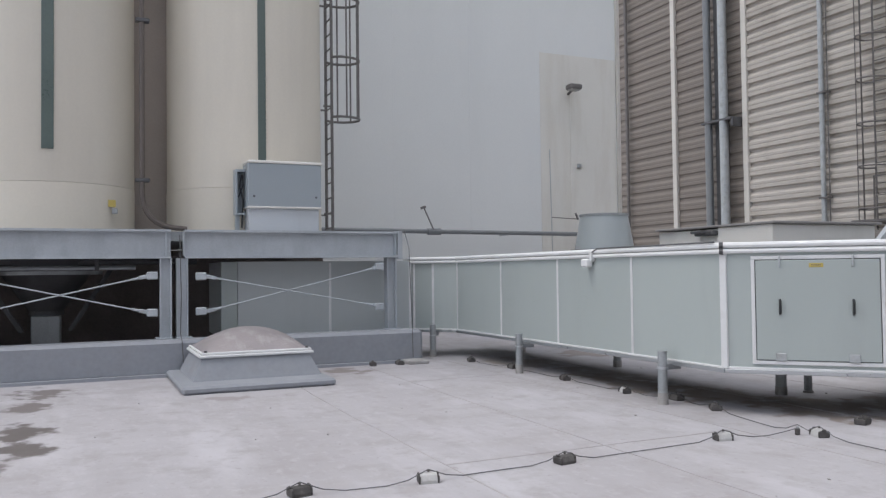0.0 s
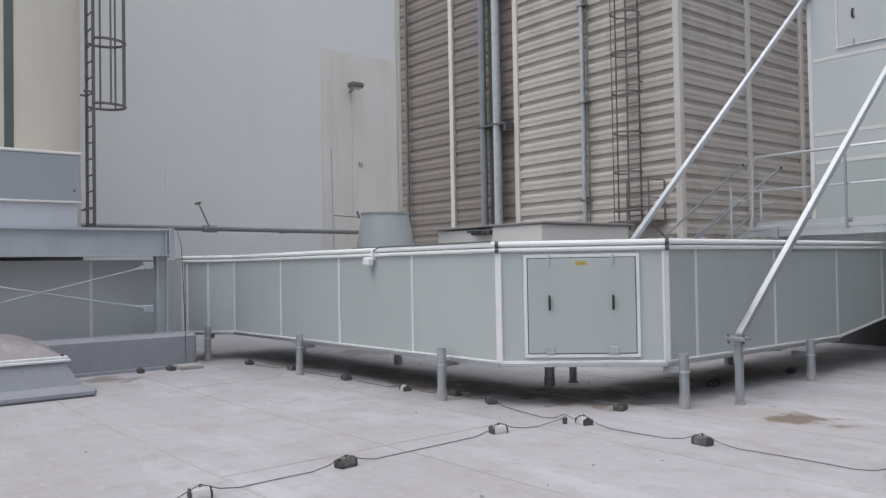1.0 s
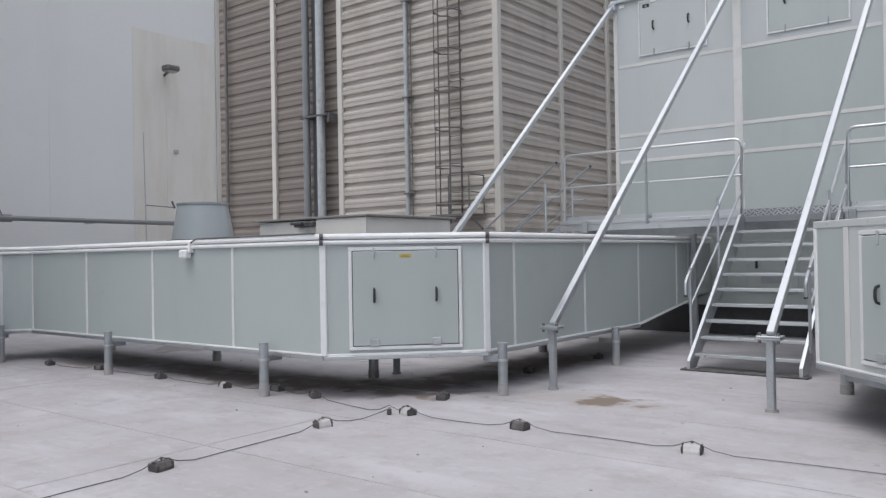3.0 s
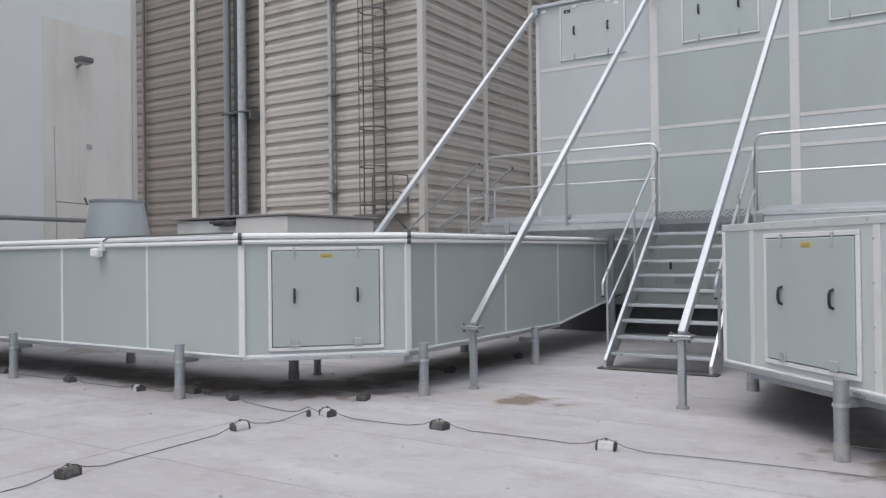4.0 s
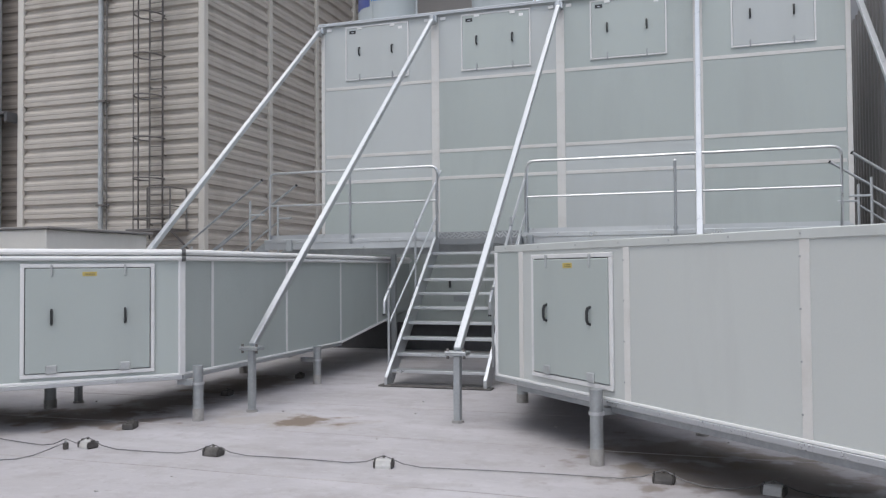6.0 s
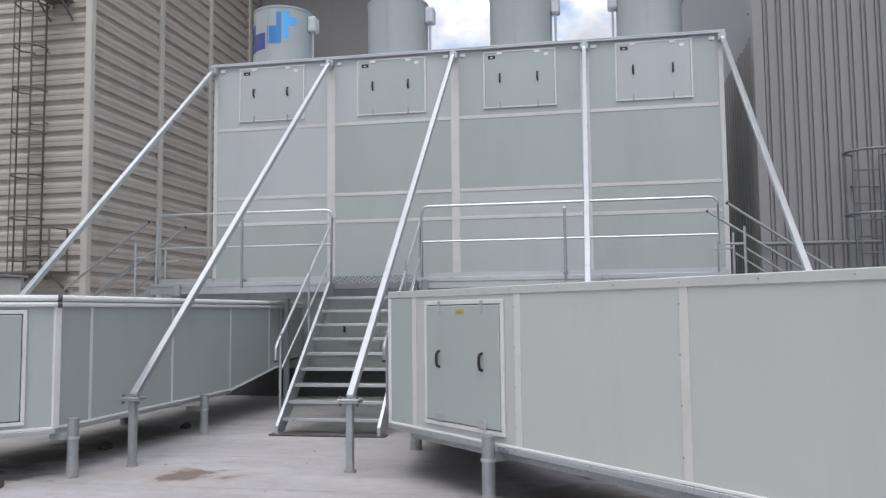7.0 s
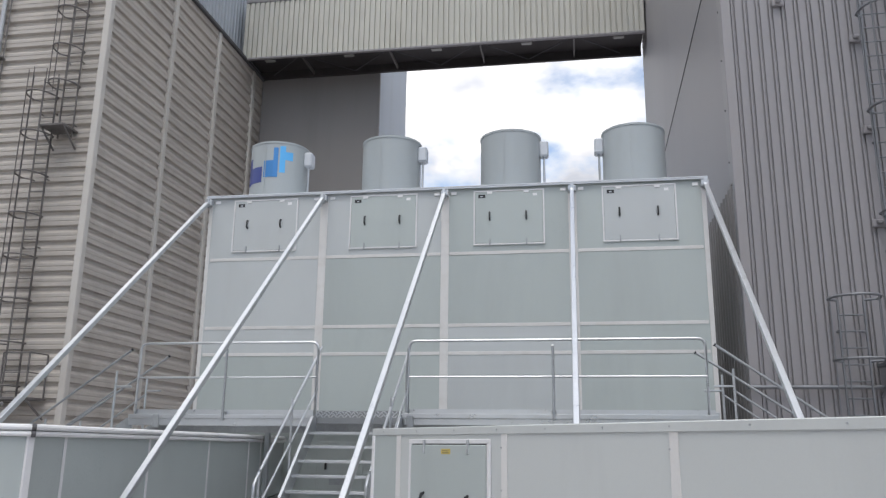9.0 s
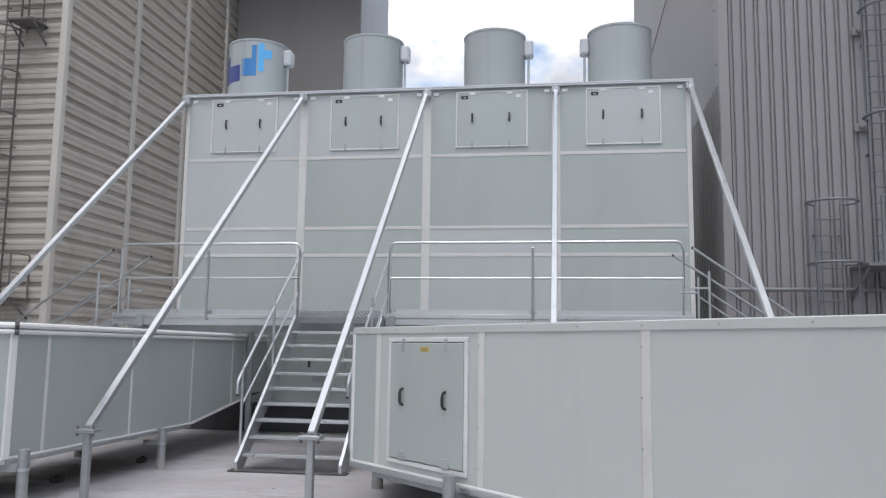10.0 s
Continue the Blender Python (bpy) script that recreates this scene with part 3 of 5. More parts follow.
# ---- silo side ----
def silo(cy, gauge_y, gauge_z, gauge_w):
    s = thing("silo", "tall cream-painted cylindrical silo on a steel deck", "silo", (-14.8, cy, 2.17), "silos on the deck")
    R = 1.36
    part("shell", tube(bmesh.new(), (-14.8, cy, 2.94), (-14.8, cy, 21), R, 72), SILO, s, smooth=True)
    part("skirt", tube(bmesh.new(), (-14.8, cy, 2.17), (-14.8, cy, 2.935), R + 0.006, 72), SILO, s, smooth=True)
    gy = gauge_y - cy
    gx = -14.8 + math.sqrt(R * R - gy * gy)
    part("level_strip", B(gx - 0.02, gx + 0.02, gauge_y - gauge_w / 2, gauge_y + gauge_w / 2, gauge_z, 20.5, 0.006), GAUGE, s, "dark level-gauge strip")
    return s


s1 = silo(-0.12, -0.06, 3.43, 0.17)
s2 = silo(3.14, 3.17, 2.25, 0.13)
part("label_plate", B(-13.80, -13.765, 0.80, 0.91, 2.59, 2.70, 0.004), YELLOW, s1, "yellow label plate")
part("junction_box", B(-13.82, -13.75, 0.85, 0.94, 2.48, 2.57, 0.01), GALV_DULL, s1)

pipes = thing("conveying_pipe", "brown conveying pipe bending away between the silos", "pipe", (-13.75, 1.3, 2.2))
for k, (dy, r) in enumerate(((0.04, 0.043),)):
    y0 = 1.26 + dy
    pts = [(-13.75, y0, 20)] + rounded((-13.75, y0, 6), (-13.75, y0, 2.3), (-13.85, y0 + 0.8, 2.25), 0.55, 8) + [(-13.84, y0 + 0.7, 2.255)]
    part("pipe", bent(bmesh.new(), pts, r, 8), BROWN_PIPE, pipes, smooth=True)
for zz in (3.0, 5.6):
    part("clamp", B(-13.82, -13.69, 1.2, 1.42, zz, zz + 0.06, 0.01), DARK_STEEL, pipes)


def h_beam(bm, x, y0, y1, z0, z1, w=0.2, web=0.02, fl=0.035):
    a, b = x - w / 2 - web, x - w / 2
    outline = [(x - w, z0), (x, z0), (x, z0 + fl), (b, z0 + fl), (b, z1 - fl), (x, z1 - fl), (x, z1), (x - w, z1), (x - w, z1 - fl), (a, z1 - fl), (a, z0 + fl), (x - w, z0 + fl)]
    p = [bm.verts.new((u, y0, v)) for u, v in outline]
    q = [bm.verts.new((u, y1, v)) for u, v in outline]
    for k in range(12):
        bm.faces.new((p[k], q[k], q[(k + 1) % 12], p[(k + 1) % 12]))
    bm.faces.new(p); bm.faces.new(q[::-1])
    bmesh.ops.recalc_face_normals(bm, faces=bm.faces)
    return bm


fr = thing("steel_framework", "weathered galvanised frame with cross rods below the silo deck", "steel frame", (-12.85, 1.7, 0.53))
part("beam", h_beam(bmesh.new(), -12.82, -9.0, 1.66, 1.75, 2.19), FRAME_STEEL, fr)
part("beam", h_beam(bmesh.new(), -12.82, 1.86, 5.34, 1.75, 2.19), FRAME_STEEL, fr)
for ya in (1.5, 1.74, 5.16):
    bmc = bmesh.new()
    wide = 0.17
    box(bmc, -13.02, -12.85, ya, ya + 0.02, 0.5, 1.75); box(bmc, -13.02, -12.85, ya + wide - 0.02, ya + wide, 0.5, 1.75)
    box(bmc, -12.95, -12.93, ya + 0.02, ya + wide - 0.02, 0.5, 1.75)
    part("column", bmc, FRAME_STEEL, fr)
    part("base_plate", B(-13.04, -12.8, ya - 0.06, ya + wide + 0.06, 0.52, 0.545), FRAME_STEEL, fr)
for ya in (1.58, 1.84, 5.30):
    part("stiffener", B(-13.0, -12.83, ya, ya + 0.02, 1.79, 2.15), FRAME_STEEL, fr)
part("end_plate", B(-13.02, -12.8, 5.34, 5.42, 1.72, 2.2, 0.005), FRAME_STEEL, fr)
for a, b in (((1.36, 1.49), (-1.16, 0.94)), ((1.36, 0.93), (-1.16, 1.52)), ((2.16, 1.47), (5.06, 0.92)), ((2.16, 0.92), (5.06, 1.6))):
    part("tie_rod", tube(bmesh.new(), (-12.86, a[0], a[1]), (-12.86, b[0], b[1]), 0.011, 8), FRAME_STEEL, fr)
    for p, o in ((a, b), (b, a)):
        d = Vector((0, o[0] - p[0], o[1] - p[1])).normalized()
        e = Vector((-12.86, p[0], p[1]))
        part("clevis", bar(bmesh.new(), e - d * 0.02, e + d * 0.17, 0.04, 0.06, 0.01), FRAME_STEEL, fr)
        part("turnbuckle", tube(bmesh.new(), e + d * 0.17, e + d * 0.27, 0.02, 8), FRAME_STEEL, fr)
for gy, gz in ((1.39, 1.49), (1.39, 0.93), (2.1, 1.47), (2.1, 0.93), (5.02, 1.6), (5.02, 0.92), (-1.2, 1.5), (-1.2, 0.94)):
    part("gusset", B(-12.89, -12.83, gy - 0.08, gy + 0.08, gz - 0.06, gz + 0.06, 0.015), FRAME_STEEL, fr)

solo("silo_gap_wall", B(-15.3, -15.2, 0.6, 2.5, 2.17, 20.0), INFILL, "dark brown infill wall between the silos", "wall", kind="structure")
hopper = thing("hopper", "dark steel discharge hopper below the silo", "hopper", (-14.8, -0.12, 0.02))
part("cone", tube(bmesh.new(), (-14.8, -0.12, 0.93), (-14.8, -0.12, 2.0), 0.26, 28, 1.0), DARK_STEEL, hopper, smooth=True)
part("collar", tube(bmesh.new(), (-14.8, -0.12, 0.86), (-14.8, -0.12, 0.93), 0.27, 24), DARK_STEEL, hopper)
part("flange", tube(bmesh.new(), (-14.8, -0.12, 1.52), (-14.8, -0.12, 1.58), 0.86, 28), GALV_DULL, hopper)
part("outlet", B(-15.02, -14.58, -0.34, 0.10, 0.02, 0.86, 0.02), GALV_DULL, hopper)
for sy in (-1, 1):
    part("strut", bar(bmesh.new(), (-14.6, -0.12 + sy * 1.2, 1.95), (-14.6, -0.12 + sy * 0.35, 0.6), 0.07), DARK_STEEL, hopper)
und = thing("undercroft_pipe", "dark pipes hanging below the silo deck", "pipe", (-14, -1, 1.8))
part("pipe", tube(bmesh.new(), (-13.7, -8, 1.62), (-13.7, 1.2, 1.62), 0.035, 8), GALV_DULL, und)
part("pipe", tube(bmesh.new(), (-14.2, -8, 1.78), (-14.2, 2.2, 1.72), 0.05, 8), DARK_STEEL, und)
part("bracket", B(-13.75, -13.65, 0.6, 0.66, 1.58, 2.02), DARK_STEEL, und)

cab = thing("control_cabinet", "grey and white sheet-metal cabinet standing on the silo deck", "cabinet", (-13.3, 3.6, 2.19))
part("body", B(-13.43, -13.05, 2.875, 4.03, 2.19, 2.565, 0.01), PALE_BLUE, cab)
part("cover", B(-13.45, -13.0, 2.855, 4.06, 2.58, 3.29, 0.012), CABINET, cab, "blue-grey upper cover")
part("cover_rim", B(-13.47, -12.985, 2.85, 4.08, 3.29, 3.335, 0.01), WHITE_BOX, cab)
part("lower_rim", B(-13.46, -12.985, 2.852, 4.07, 2.56, 2.59, 0.005), WHITE_BOX, cab)
for yy in (2.95, 3.97):
    part("screw", tube(bmesh.new(), (-13.0, yy, 2.75), (-12.99, yy, 2.75), 0.018, 8), DARK_STEEL, cab)
sidebox = thing("cable_frame", "open dark-framed box with cables beside the cabinet", "electrical box", (-13.35, 2.83, 2.17))
part("frame", box(box(box(B(-13.4, -13.2, 2.69, 2.72, 2.46, 3.2), -13.4, -13.2, 2.72, 2.845, 3.16, 3.2), -13.4, -13.2, 2.72, 2.845, 2.46, 2.49), -13.42, -13.4, 2.69, 2.845, 2.46, 3.2), CABINET, sidebox)
part("foot", B(-13.4, -13.3, 2.71, 2.77, 2.17, 2.46, 0.004), CABINET, sidebox)
part("cable", bent(bmesh.new(), [(-13.27, 2.80, 3.12), (-13.26, 2.77, 2.9), (-13.27, 2.82, 2.7), (-13.27, 2.80, 2.25)], 0.014, 6), BLACK, sidebox)
part("cable", bent(bmesh.new(), [(-13.3, 2.82, 3.12), (-13.28, 2.825, 2.95), (-13.3, 2.75, 2.75)], 0.01, 6), BLACK, sidebox)


def caged_ladder(name, label, at, out, side, z0, z1, cage0, hoops, mtl, width=0.42, reach=0.72, half=0.34):
    """A ladder at a wall: out points away from the wall, side along the rungs."""
    a, o, s = Vector(at), Vector(out), Vector(side)
    lad = thing(name, label, "ladder", (a.x, a.y, z0))
    up = Vector((0, 0, 1))
    for k in (-1, 1):
        p = a + s * (k * width / 2) + o * 0.16
        part("stringer", bar(bmesh.new(), (p.x, p.y, z0), (p.x, p.y, z1), 0.05, 0.025), mtl, lad)
    z = z0 + 0.15
    while z < z1:
        p, q = a - s * width / 2 + o * 0.16 + up * z, a + s * width / 2 + o * 0.16 + up * z
        part("rung", tube(bmesh.new(), p, q, 0.014, 6), mtl, lad)
        z += 0.28
    ring = [(-width / 2, 0.16), (-half, 0.3)] + [(-half * math.cos(t), 0.42 + (reach - 0.42) * math.sin(t)) for t in [math.pi * k / 8 for k in range(9)]] + [(half, 0.3), (width / 2, 0.16)]
    for h in hoops:
        part("hoop", bent(bmesh.new(), [a + s * u + o * v + up * h for u, v in ring], 0.024, 6), mtl, lad)
    if hoops:
        for u, v in (ring[2], ring[4], ring[6], ring[8], ring[10]):
            p = a + s * u + o * v
            part("cage_bar", bar(bmesh.new(), (p.x, p.y, cage0), (p.x, p.y, z1), 0.03, 0.012), mtl, lad)
    z = z0 + 0.4
    while z < z1:
        for k in (-1, 1):
            p = a + s * (k * width / 2)
            part("bracket", bar(bmesh.new(), p + up * z, p + o * 0.16 + up * z, 0.03), mtl, lad)
        z += 2.0
    return lad


caged_ladder("caged_ladder", "dark steel caged ladder fixed to the silo side", (-14.6, 4.5, 0), (0, 1, 0), (1, 0, 0), 2.19, 20, 4.38, [4.4, 5.52, 6.64, 7.76], CAGE, 0.4, 0.75, 0.3)

# fittings on the coated wall
lamp = thing("wall_lamp", "grey floodlight on a conduit fixed to the wall", "lamp", (-18.98, 12.95, 6.6))
part("housing", B(-18.75, -18.45, 12.56, 12.94, 6.45, 6.59, 0.03), CAGE, lamp)
part("glass", B(-18.72, -18.48, 12.60, 12.90, 6.43, 6.448), LAMP_GLASS, lamp)
part("arm", bar(bmesh.new(), (-18.985, 12.80, 6.4), (-18.7, 12.80, 6.5), 0.05), CAGE, lamp)
part("conduit", tube(bmesh.new(), (-18.965, 12.86, 6.4), (-18.975, 12.86, 2.9), 0.012, 6), WALL_CREAM, lamp)
part("junction_box", B(-18.98, -18.9, 13.05, 13.16, 4.36, 4.46, 0.01), PIPE, lamp)
rod = thing("lightning_rod", "thin vertical steel rod held off the wall", "rod", (-18.7, 12.2, 1.2))
part("rod", tube(bmesh.new(), (-18.7, 12.08, 0.0), (-18.7, 12.0, 4.78), 0.011, 6), PIPE, rod)
part("holder", tube(bmesh.new(), (-18.7, 12.05, 2.93), (-18.7, 12.86, 2.9), 0.012, 6), CAGE, rod)
part("tip", tube(bmesh.new(), (-18.7, 12.88, 2.88), (-18.7, 12.8, 3.06), 0.03, 6), CAGE, rod)
hp = thing("wall_pipe", "long horizontal steel pipe with a lever valve along the wall", "pipe", (-18.5, 9, 2.5))
part("pipe", tube(bmesh.new(), (-18.5, 5.0, 2.53), (-18.5, 13.0, 2.47), 0.055, 10), FLUE, hp)
part("valve", tube(bmesh.new(), (-18.5, 8.3, 2.50), (-18.5, 8.65, 2.50), 0.085, 10), FLUE, hp)
part("lever", tube(bmesh.new(), (-18.45, 8.46, 2.5), (-18.45, 8.18, 3.1), 0.018, 6), CAGE, hp)
part("lever_grip", tube(bmesh.new(), (-18.45, 8.1, 3.08), (-18.45, 8.23, 3.12), 0.03, 6), CAGE, hp)
for yy in (5.4, 7.2, 10.6, 12.6):
    part("pipe_support", bar(bmesh.new(), (-19.0, yy, 2.45), (-18.5, yy, 2.45), 0.04), PIPE, hp)

# skylight
sk = thing("skylight", "domed rooflight with a weathered dome on a membrane curb", "skylight", (-11.4, 2.55, 0))
part("base_upstand", B(-12.45, -10.37, 1.55, 3.52, 0.0, 0.1, 0.03), MEMBRANE, sk)
bmc = bmesh.new()
lo = [bmc.verts.new(p) for p in ((-10.86, 1.74, 0.1), (-10.86, 3.45, 0.1), (-12.42, 3.45, 0.1), (-12.42, 1.74, 0.1))]
hi = [bmc.verts.new(p) for p in ((-10.99, 1.88, 0.39), (-10.99, 3.31, 0.39), (-12.35, 3.31, 0.39), (-12.35, 1.88, 0.39))]
bmc.faces.new(hi)
for i in range(4):
    bmc.faces.new((lo[i], lo[(i + 1) % 4], hi[(i + 1) % 4], hi[i]))
part("curb", bmc, MEMBRANE, sk)
part("frame", box(B(-12.4, -10.95, 1.83, 3.37, 0.39, 0.425, 0.008), -12.37, -10.975, 1.855, 3.345, 0.425, 0.46, 0.008), TRIM, sk, "white frame")
bmc = bmesh.new()
N = 14
grid = [[bmc.verts.new((-11.67 + 0.66 * (2 * i / N - 1), 2.60 + 0.715 * (2 * j / N - 1),
                       0.46 + 0.29 * (max(0, (1 - (2 * i / N - 1) ** 2) * (1 - (2 * j / N - 1) ** 2))) ** 0.75)) for j in range(N + 1)] for i in range(N + 1)]
for i in range(N):
    for j in range(N):
        bmc.faces.new((grid[i][j], grid[i + 1][j], grid[i + 1][j + 1], grid[i][j + 1]))
part("dome", bmc, SKYLIGHT, sk, "cloudy brown-grey dome", smooth=True)
for yy in (1.92, 3.28):
    part("fixing", tube(bmesh.new(), (-11.0, yy, 0.46), (-11.0, yy, 0.485), 0.02, 8), DARK_STEEL, sk)


# ---- air ducts ----
ZT = 1.70


def door(parent, m, w, h, grip, label="", loops=False):
    """Access door on a face; local x to the right, y out, z up from the door's foot."""
    def at(*a, **k):
        return B(*a, m=m, **k)
    d = part("door", at(0, w, 0.004, 0.03, 0, h, bevel=0.006), PANEL, parent, label)
    e = 0.045
    for a in ((-e, w + e, 0.002, 0.024, -e, -0.008), (-e, w + e, 0.002, 0.024, h + 0.008, h + e), (-e, -0.008, 0.002, 0.024, -0.008, h + 0.008), (w + 0.008, w + e, 0.002, 0.024, -0.008, h + 0.008)):
        part("door_frame", at(*a, bevel=0.004), TRIM, d)
    part("gasket", at(-0.007, w + 0.007, 0.0015, 0.008, -0.007, h + 0.007), BLACK, d)
    for gx in grip:
        x = w * gx
        z = h * 0.46
        part("handle", bent(bmesh.new(), [m @ Vector(p) for p in ((x, 0.02, z), (x, 0.055, z + 0.012), (x, 0.065, z + 0.04), (x, 0.065, z + 0.105), (x, 0.055, z + 0.133), (x, 0.02, z + 0.145))], 0.0125, 6), BLACK, d, "black plastic grip")
        part("hinge", at(x - 0.05, x + 0.05, 0.028, 0.042, -0.01, 0.075, bevel=0.008), PIPE, d)
        part("latch", at(x - 0.009, x + 0.009, 0.024, 0.045, h - 0.075, h + 0.04, bevel=0.004), PIPE, d)
    lx = w * 0.5
    part("warning_label", at(lx - 0.065, lx + 0.065, 0.0302, 0.032, h - 0.075, h - 0.033), YELLOW, d, "yellow warning label")
    for k in range(2):
        part("label_bar", at(lx - 0.045, lx + 0.045, 0.0322, 0.033, h - 0.05 - k * 0.014, h - 0.046 - k * 0.014), DARK_STEEL, d)
    return d


def panels(parent, p0, p1, cuts, z0, z1, material, strip=TRIM, wide=0.045, zl=None):
    """Wall panels between p0 and p1 (seen from outside, p0 on the left), and white strips over their joints."""
    a, b = Vector((*p0, 0)), Vector((*p1, 0))
    r = (b - a).normalized()
    n = r.cross(Vector((0, 0, 1)))
    length = (b - a).length
    m = frame_m(a, r, n)
    ends = [0.0, *cuts, length]
    for u, v in zip(ends, ends[1:]):
        part("wall_panel", B(u, v, -0.05, 0.0, z0, z1, m=m), material, parent)
    for c in cuts:
        part("joint_strip", B(c - wide / 2, c + wide / 2, 0.0, 0.008, z0 + 0.02, z1 - 0.03, bevel=0.003, m=m), strip, parent)
    part("bottom_angle", B(0, length, -0.04, 0.022, z0 - 0.045, z0 - 0.002, bevel=0.004, m=m), GALV, parent)
    part("bottom_edge", B(0, length, 0.001, 0.012, z0, z0 + 0.022, bevel=0.003, m=m), CAP, parent)
    return m, length


def roll_cap(parent, pts, z, r=0.03):
    part("edge_roll", bent(bmesh.new(), [(x, y, z) for x, y in pts], r, 8), CAP, parent, "white rolled edge", smooth=True)


DA = thing("supply_duct", "long grey-green sandwich-panel air duct raised on posts", "air duct", (-9, 7.2, 0.45))
Z0 = 0.47
core = [(-13.9, 5.95), (-13.44, 5.95), (-12.86, 6.5), (-6.35, 6.5), (-5.15, 7.72), (-5.15, 11.5), (-5.15, 14.6), (-6.7, 14.6), (-6.7, 8.0), (-13.9, 8.0)]
part("core", prism(bmesh.new(), core, Z0 - 0.02, ZT - 0.02, [Z0, Z0, Z0, Z0, Z0, Z0, 0.8, 0.8, Z0, Z0]), PANEL, DA)
# unseen dark pan, added to cut bounced light below the duct
part("bottom_pan", prism(bmesh.new(), [(-13.8, 6.1), (-12.9, 6.6), (-6.4, 6.6), (-5.25, 7.75), (-5.25, 11.4), (-6.6, 11.4), (-6.6, 7.95), (-13.8, 7.95)], Z0 - 0.06, Z0 - 0.022), DARK_STEEL, DA, "added dark pan deepening the shade below the duct")
panels(DA, (-12.84, 6.45), (-6.33, 6.45), [12.84 - x for x in (12.81, 11.18, 9.51, 7.85)], Z0, ZT, PANEL)
panels(DA, (-13.44, 5.85), (-12.84, 6.45), [0.03, 0.4], Z0, ZT, PANEL)
mA, lA = panels(DA, (-6.33, 6.45), (-5.1, 7.69), [], Z0, ZT, PANEL)
panels(DA, (-5.1, 7.69), (-5.1, 11.52), [0.54, 2.2], Z0, ZT, PANEL)
# the last length rises towards the unit
bmc = bmesh.new()
v = [bmc.verts.new(p) for p in ((-5.1, 11.52, Z0), (-5.1, 13.5, 0.72), (-5.1, 13.5, ZT), (-5.1, 11.52, ZT), (-5.15, 11.52, Z0), (-5.15, 13.5, 0.72), (-5.15, 13.5, ZT), (-5.15, 11.52, ZT))]
for f in ((0, 1, 2, 3), (7, 6, 5, 4), (0, 4, 5, 1), (3, 2, 6, 7), (1, 5, 6, 2), (0, 3, 7, 4)):
    bmc.faces.new([v[i] for i in f])
part("wall_panel", bmc, PANEL, DA)
part("bottom_edge", bar(bmesh.new(), (-5.095, 11.52, Z0), (-5.095, 13.5, 0.72), 0.02, 0.03), CAP, DA)
for yy in (11.52, 12.93, 13.42):
    part("joint_strip", B(-5.1, -5.092, yy - 0.022, yy + 0.022, Z0 + 0.02 + max(0, (yy - 11.52) * 0.126), ZT - 0.03, 0.003), TRIM, DA)
for (cx, cy) in ((-6.33, 6.45), (-5.1, 7.69)):
    part("corner_strip", box(bmesh.new(), -0.036, 0.036, -0.02, 0.014, Z0, ZT - 0.01, 0.006, frame_m((cx, cy, 0), (1, 0.4, 0) if cy < 7 else (0.4, 1, 0), (0.4, -1, 0) if cy < 7 else (1, -0.4, 0))), TRIM, DA)
rim = [(-13.43, 5.8), (-12.83, 6.43), (-6.32, 6.43), (-5.08, 7.68), (-5.08, 11.5), (-5.08, 14.4)]
roll_cap(DA, rim, ZT + 0.03)
roll_cap(DA, rim, ZT - 0.03, 0.024)
part("lid", prism(bmesh.new(), [(-13.9, 5.85), (-13.44, 5.85), (-12.84, 6.45), (-6.33, 6.45), (-5.1, 7.69), (-5.1, 14.6), (-6.7, 14.6), (-6.7, 8.0), (-13.9, 8.0)], ZT - 0.018, ZT + 0.03), CAP, DA)
for (cx, cy) in ((-6.32, 6.42), (-5.07, 7.675)):
    for dz in (-0.03, 0.03):
        part("edge_joint", tube(bmesh.new(), (cx - 0.014, cy - 0.013, ZT + dz), (cx + 0.014, cy + 0.013, ZT + dz), 0.034, 8), DARK_STEEL, DA)
door(DA, mA @ Matrix.Translation((0.31, 0, 0.57)), 1.12, 1.0, (0.2, 0.79), "grey-green access door with two black grips")
part("floodlight", box(B(-8.75, -8.62, 6.32, 6.43, 1.53, 1.64, 0.02), -8.64, -8.6, 6.38, 6.45, 1.6, 1.74, 0.01), CAP, DA, "small white floodlight")
part("floodlight_cable", bent(bmesh.new(), [(-8.6, 6.4, 1.72), (-8.5, 6.41, 1.765), (-7.6, 6.41, 1.765), (-6.4, 6.4, 1.765)], 0.01, 5), CABLE, DA)

DB = thing("branch_duct", "grey-green air duct passing behind the cross-braced frame", "air duct", (-14.1, 4, 0.0))
# paler paint here makes up for light the silo deck takes away
part("core", B(-14.9, -13.49, 2.5, 5.84, 0.47, ZT), PANEL_PALE, DB)
panels(DB, (-13.44, 2.76), (-13.44, 5.84), [1.56, 3.04], 0.47, ZT, PANEL_PALE)
part("end_collar", B(-13.6, -13.44, 2.49, 2.755, 0.47, ZT, 0.01), PANEL, DB)
for yy in (2.9, 5.3):
    part("foot", B(-14.3, -14.2, yy, yy + 0.1, 0.0, 0.47), GALV_DULL, DB)

DR = thing("return_duct", "wide light grey sandwich-panel duct raised on posts", "air duct", (0, 6.3, 0.47))
ZR0, ZRT = 0.50, 1.735
s = math.sqrt(0.5)
p0, p1 = (-1.9, 8.22), (4.5, 1.82)
q = 1.15
plan = [(-1.86, 8.25), (4.46, 1.93), (4.46 + q * s, 1.93 + q * s), (-1.86 + q * 1.2, 8.25 + q * 0.3), (-1.86 + q * 1.2, 12.4), (-2.2, 12.4)]
part("core", prism(bmesh.new(), plan, ZR0, ZRT - 0.01), PANEL_GREY, DR)
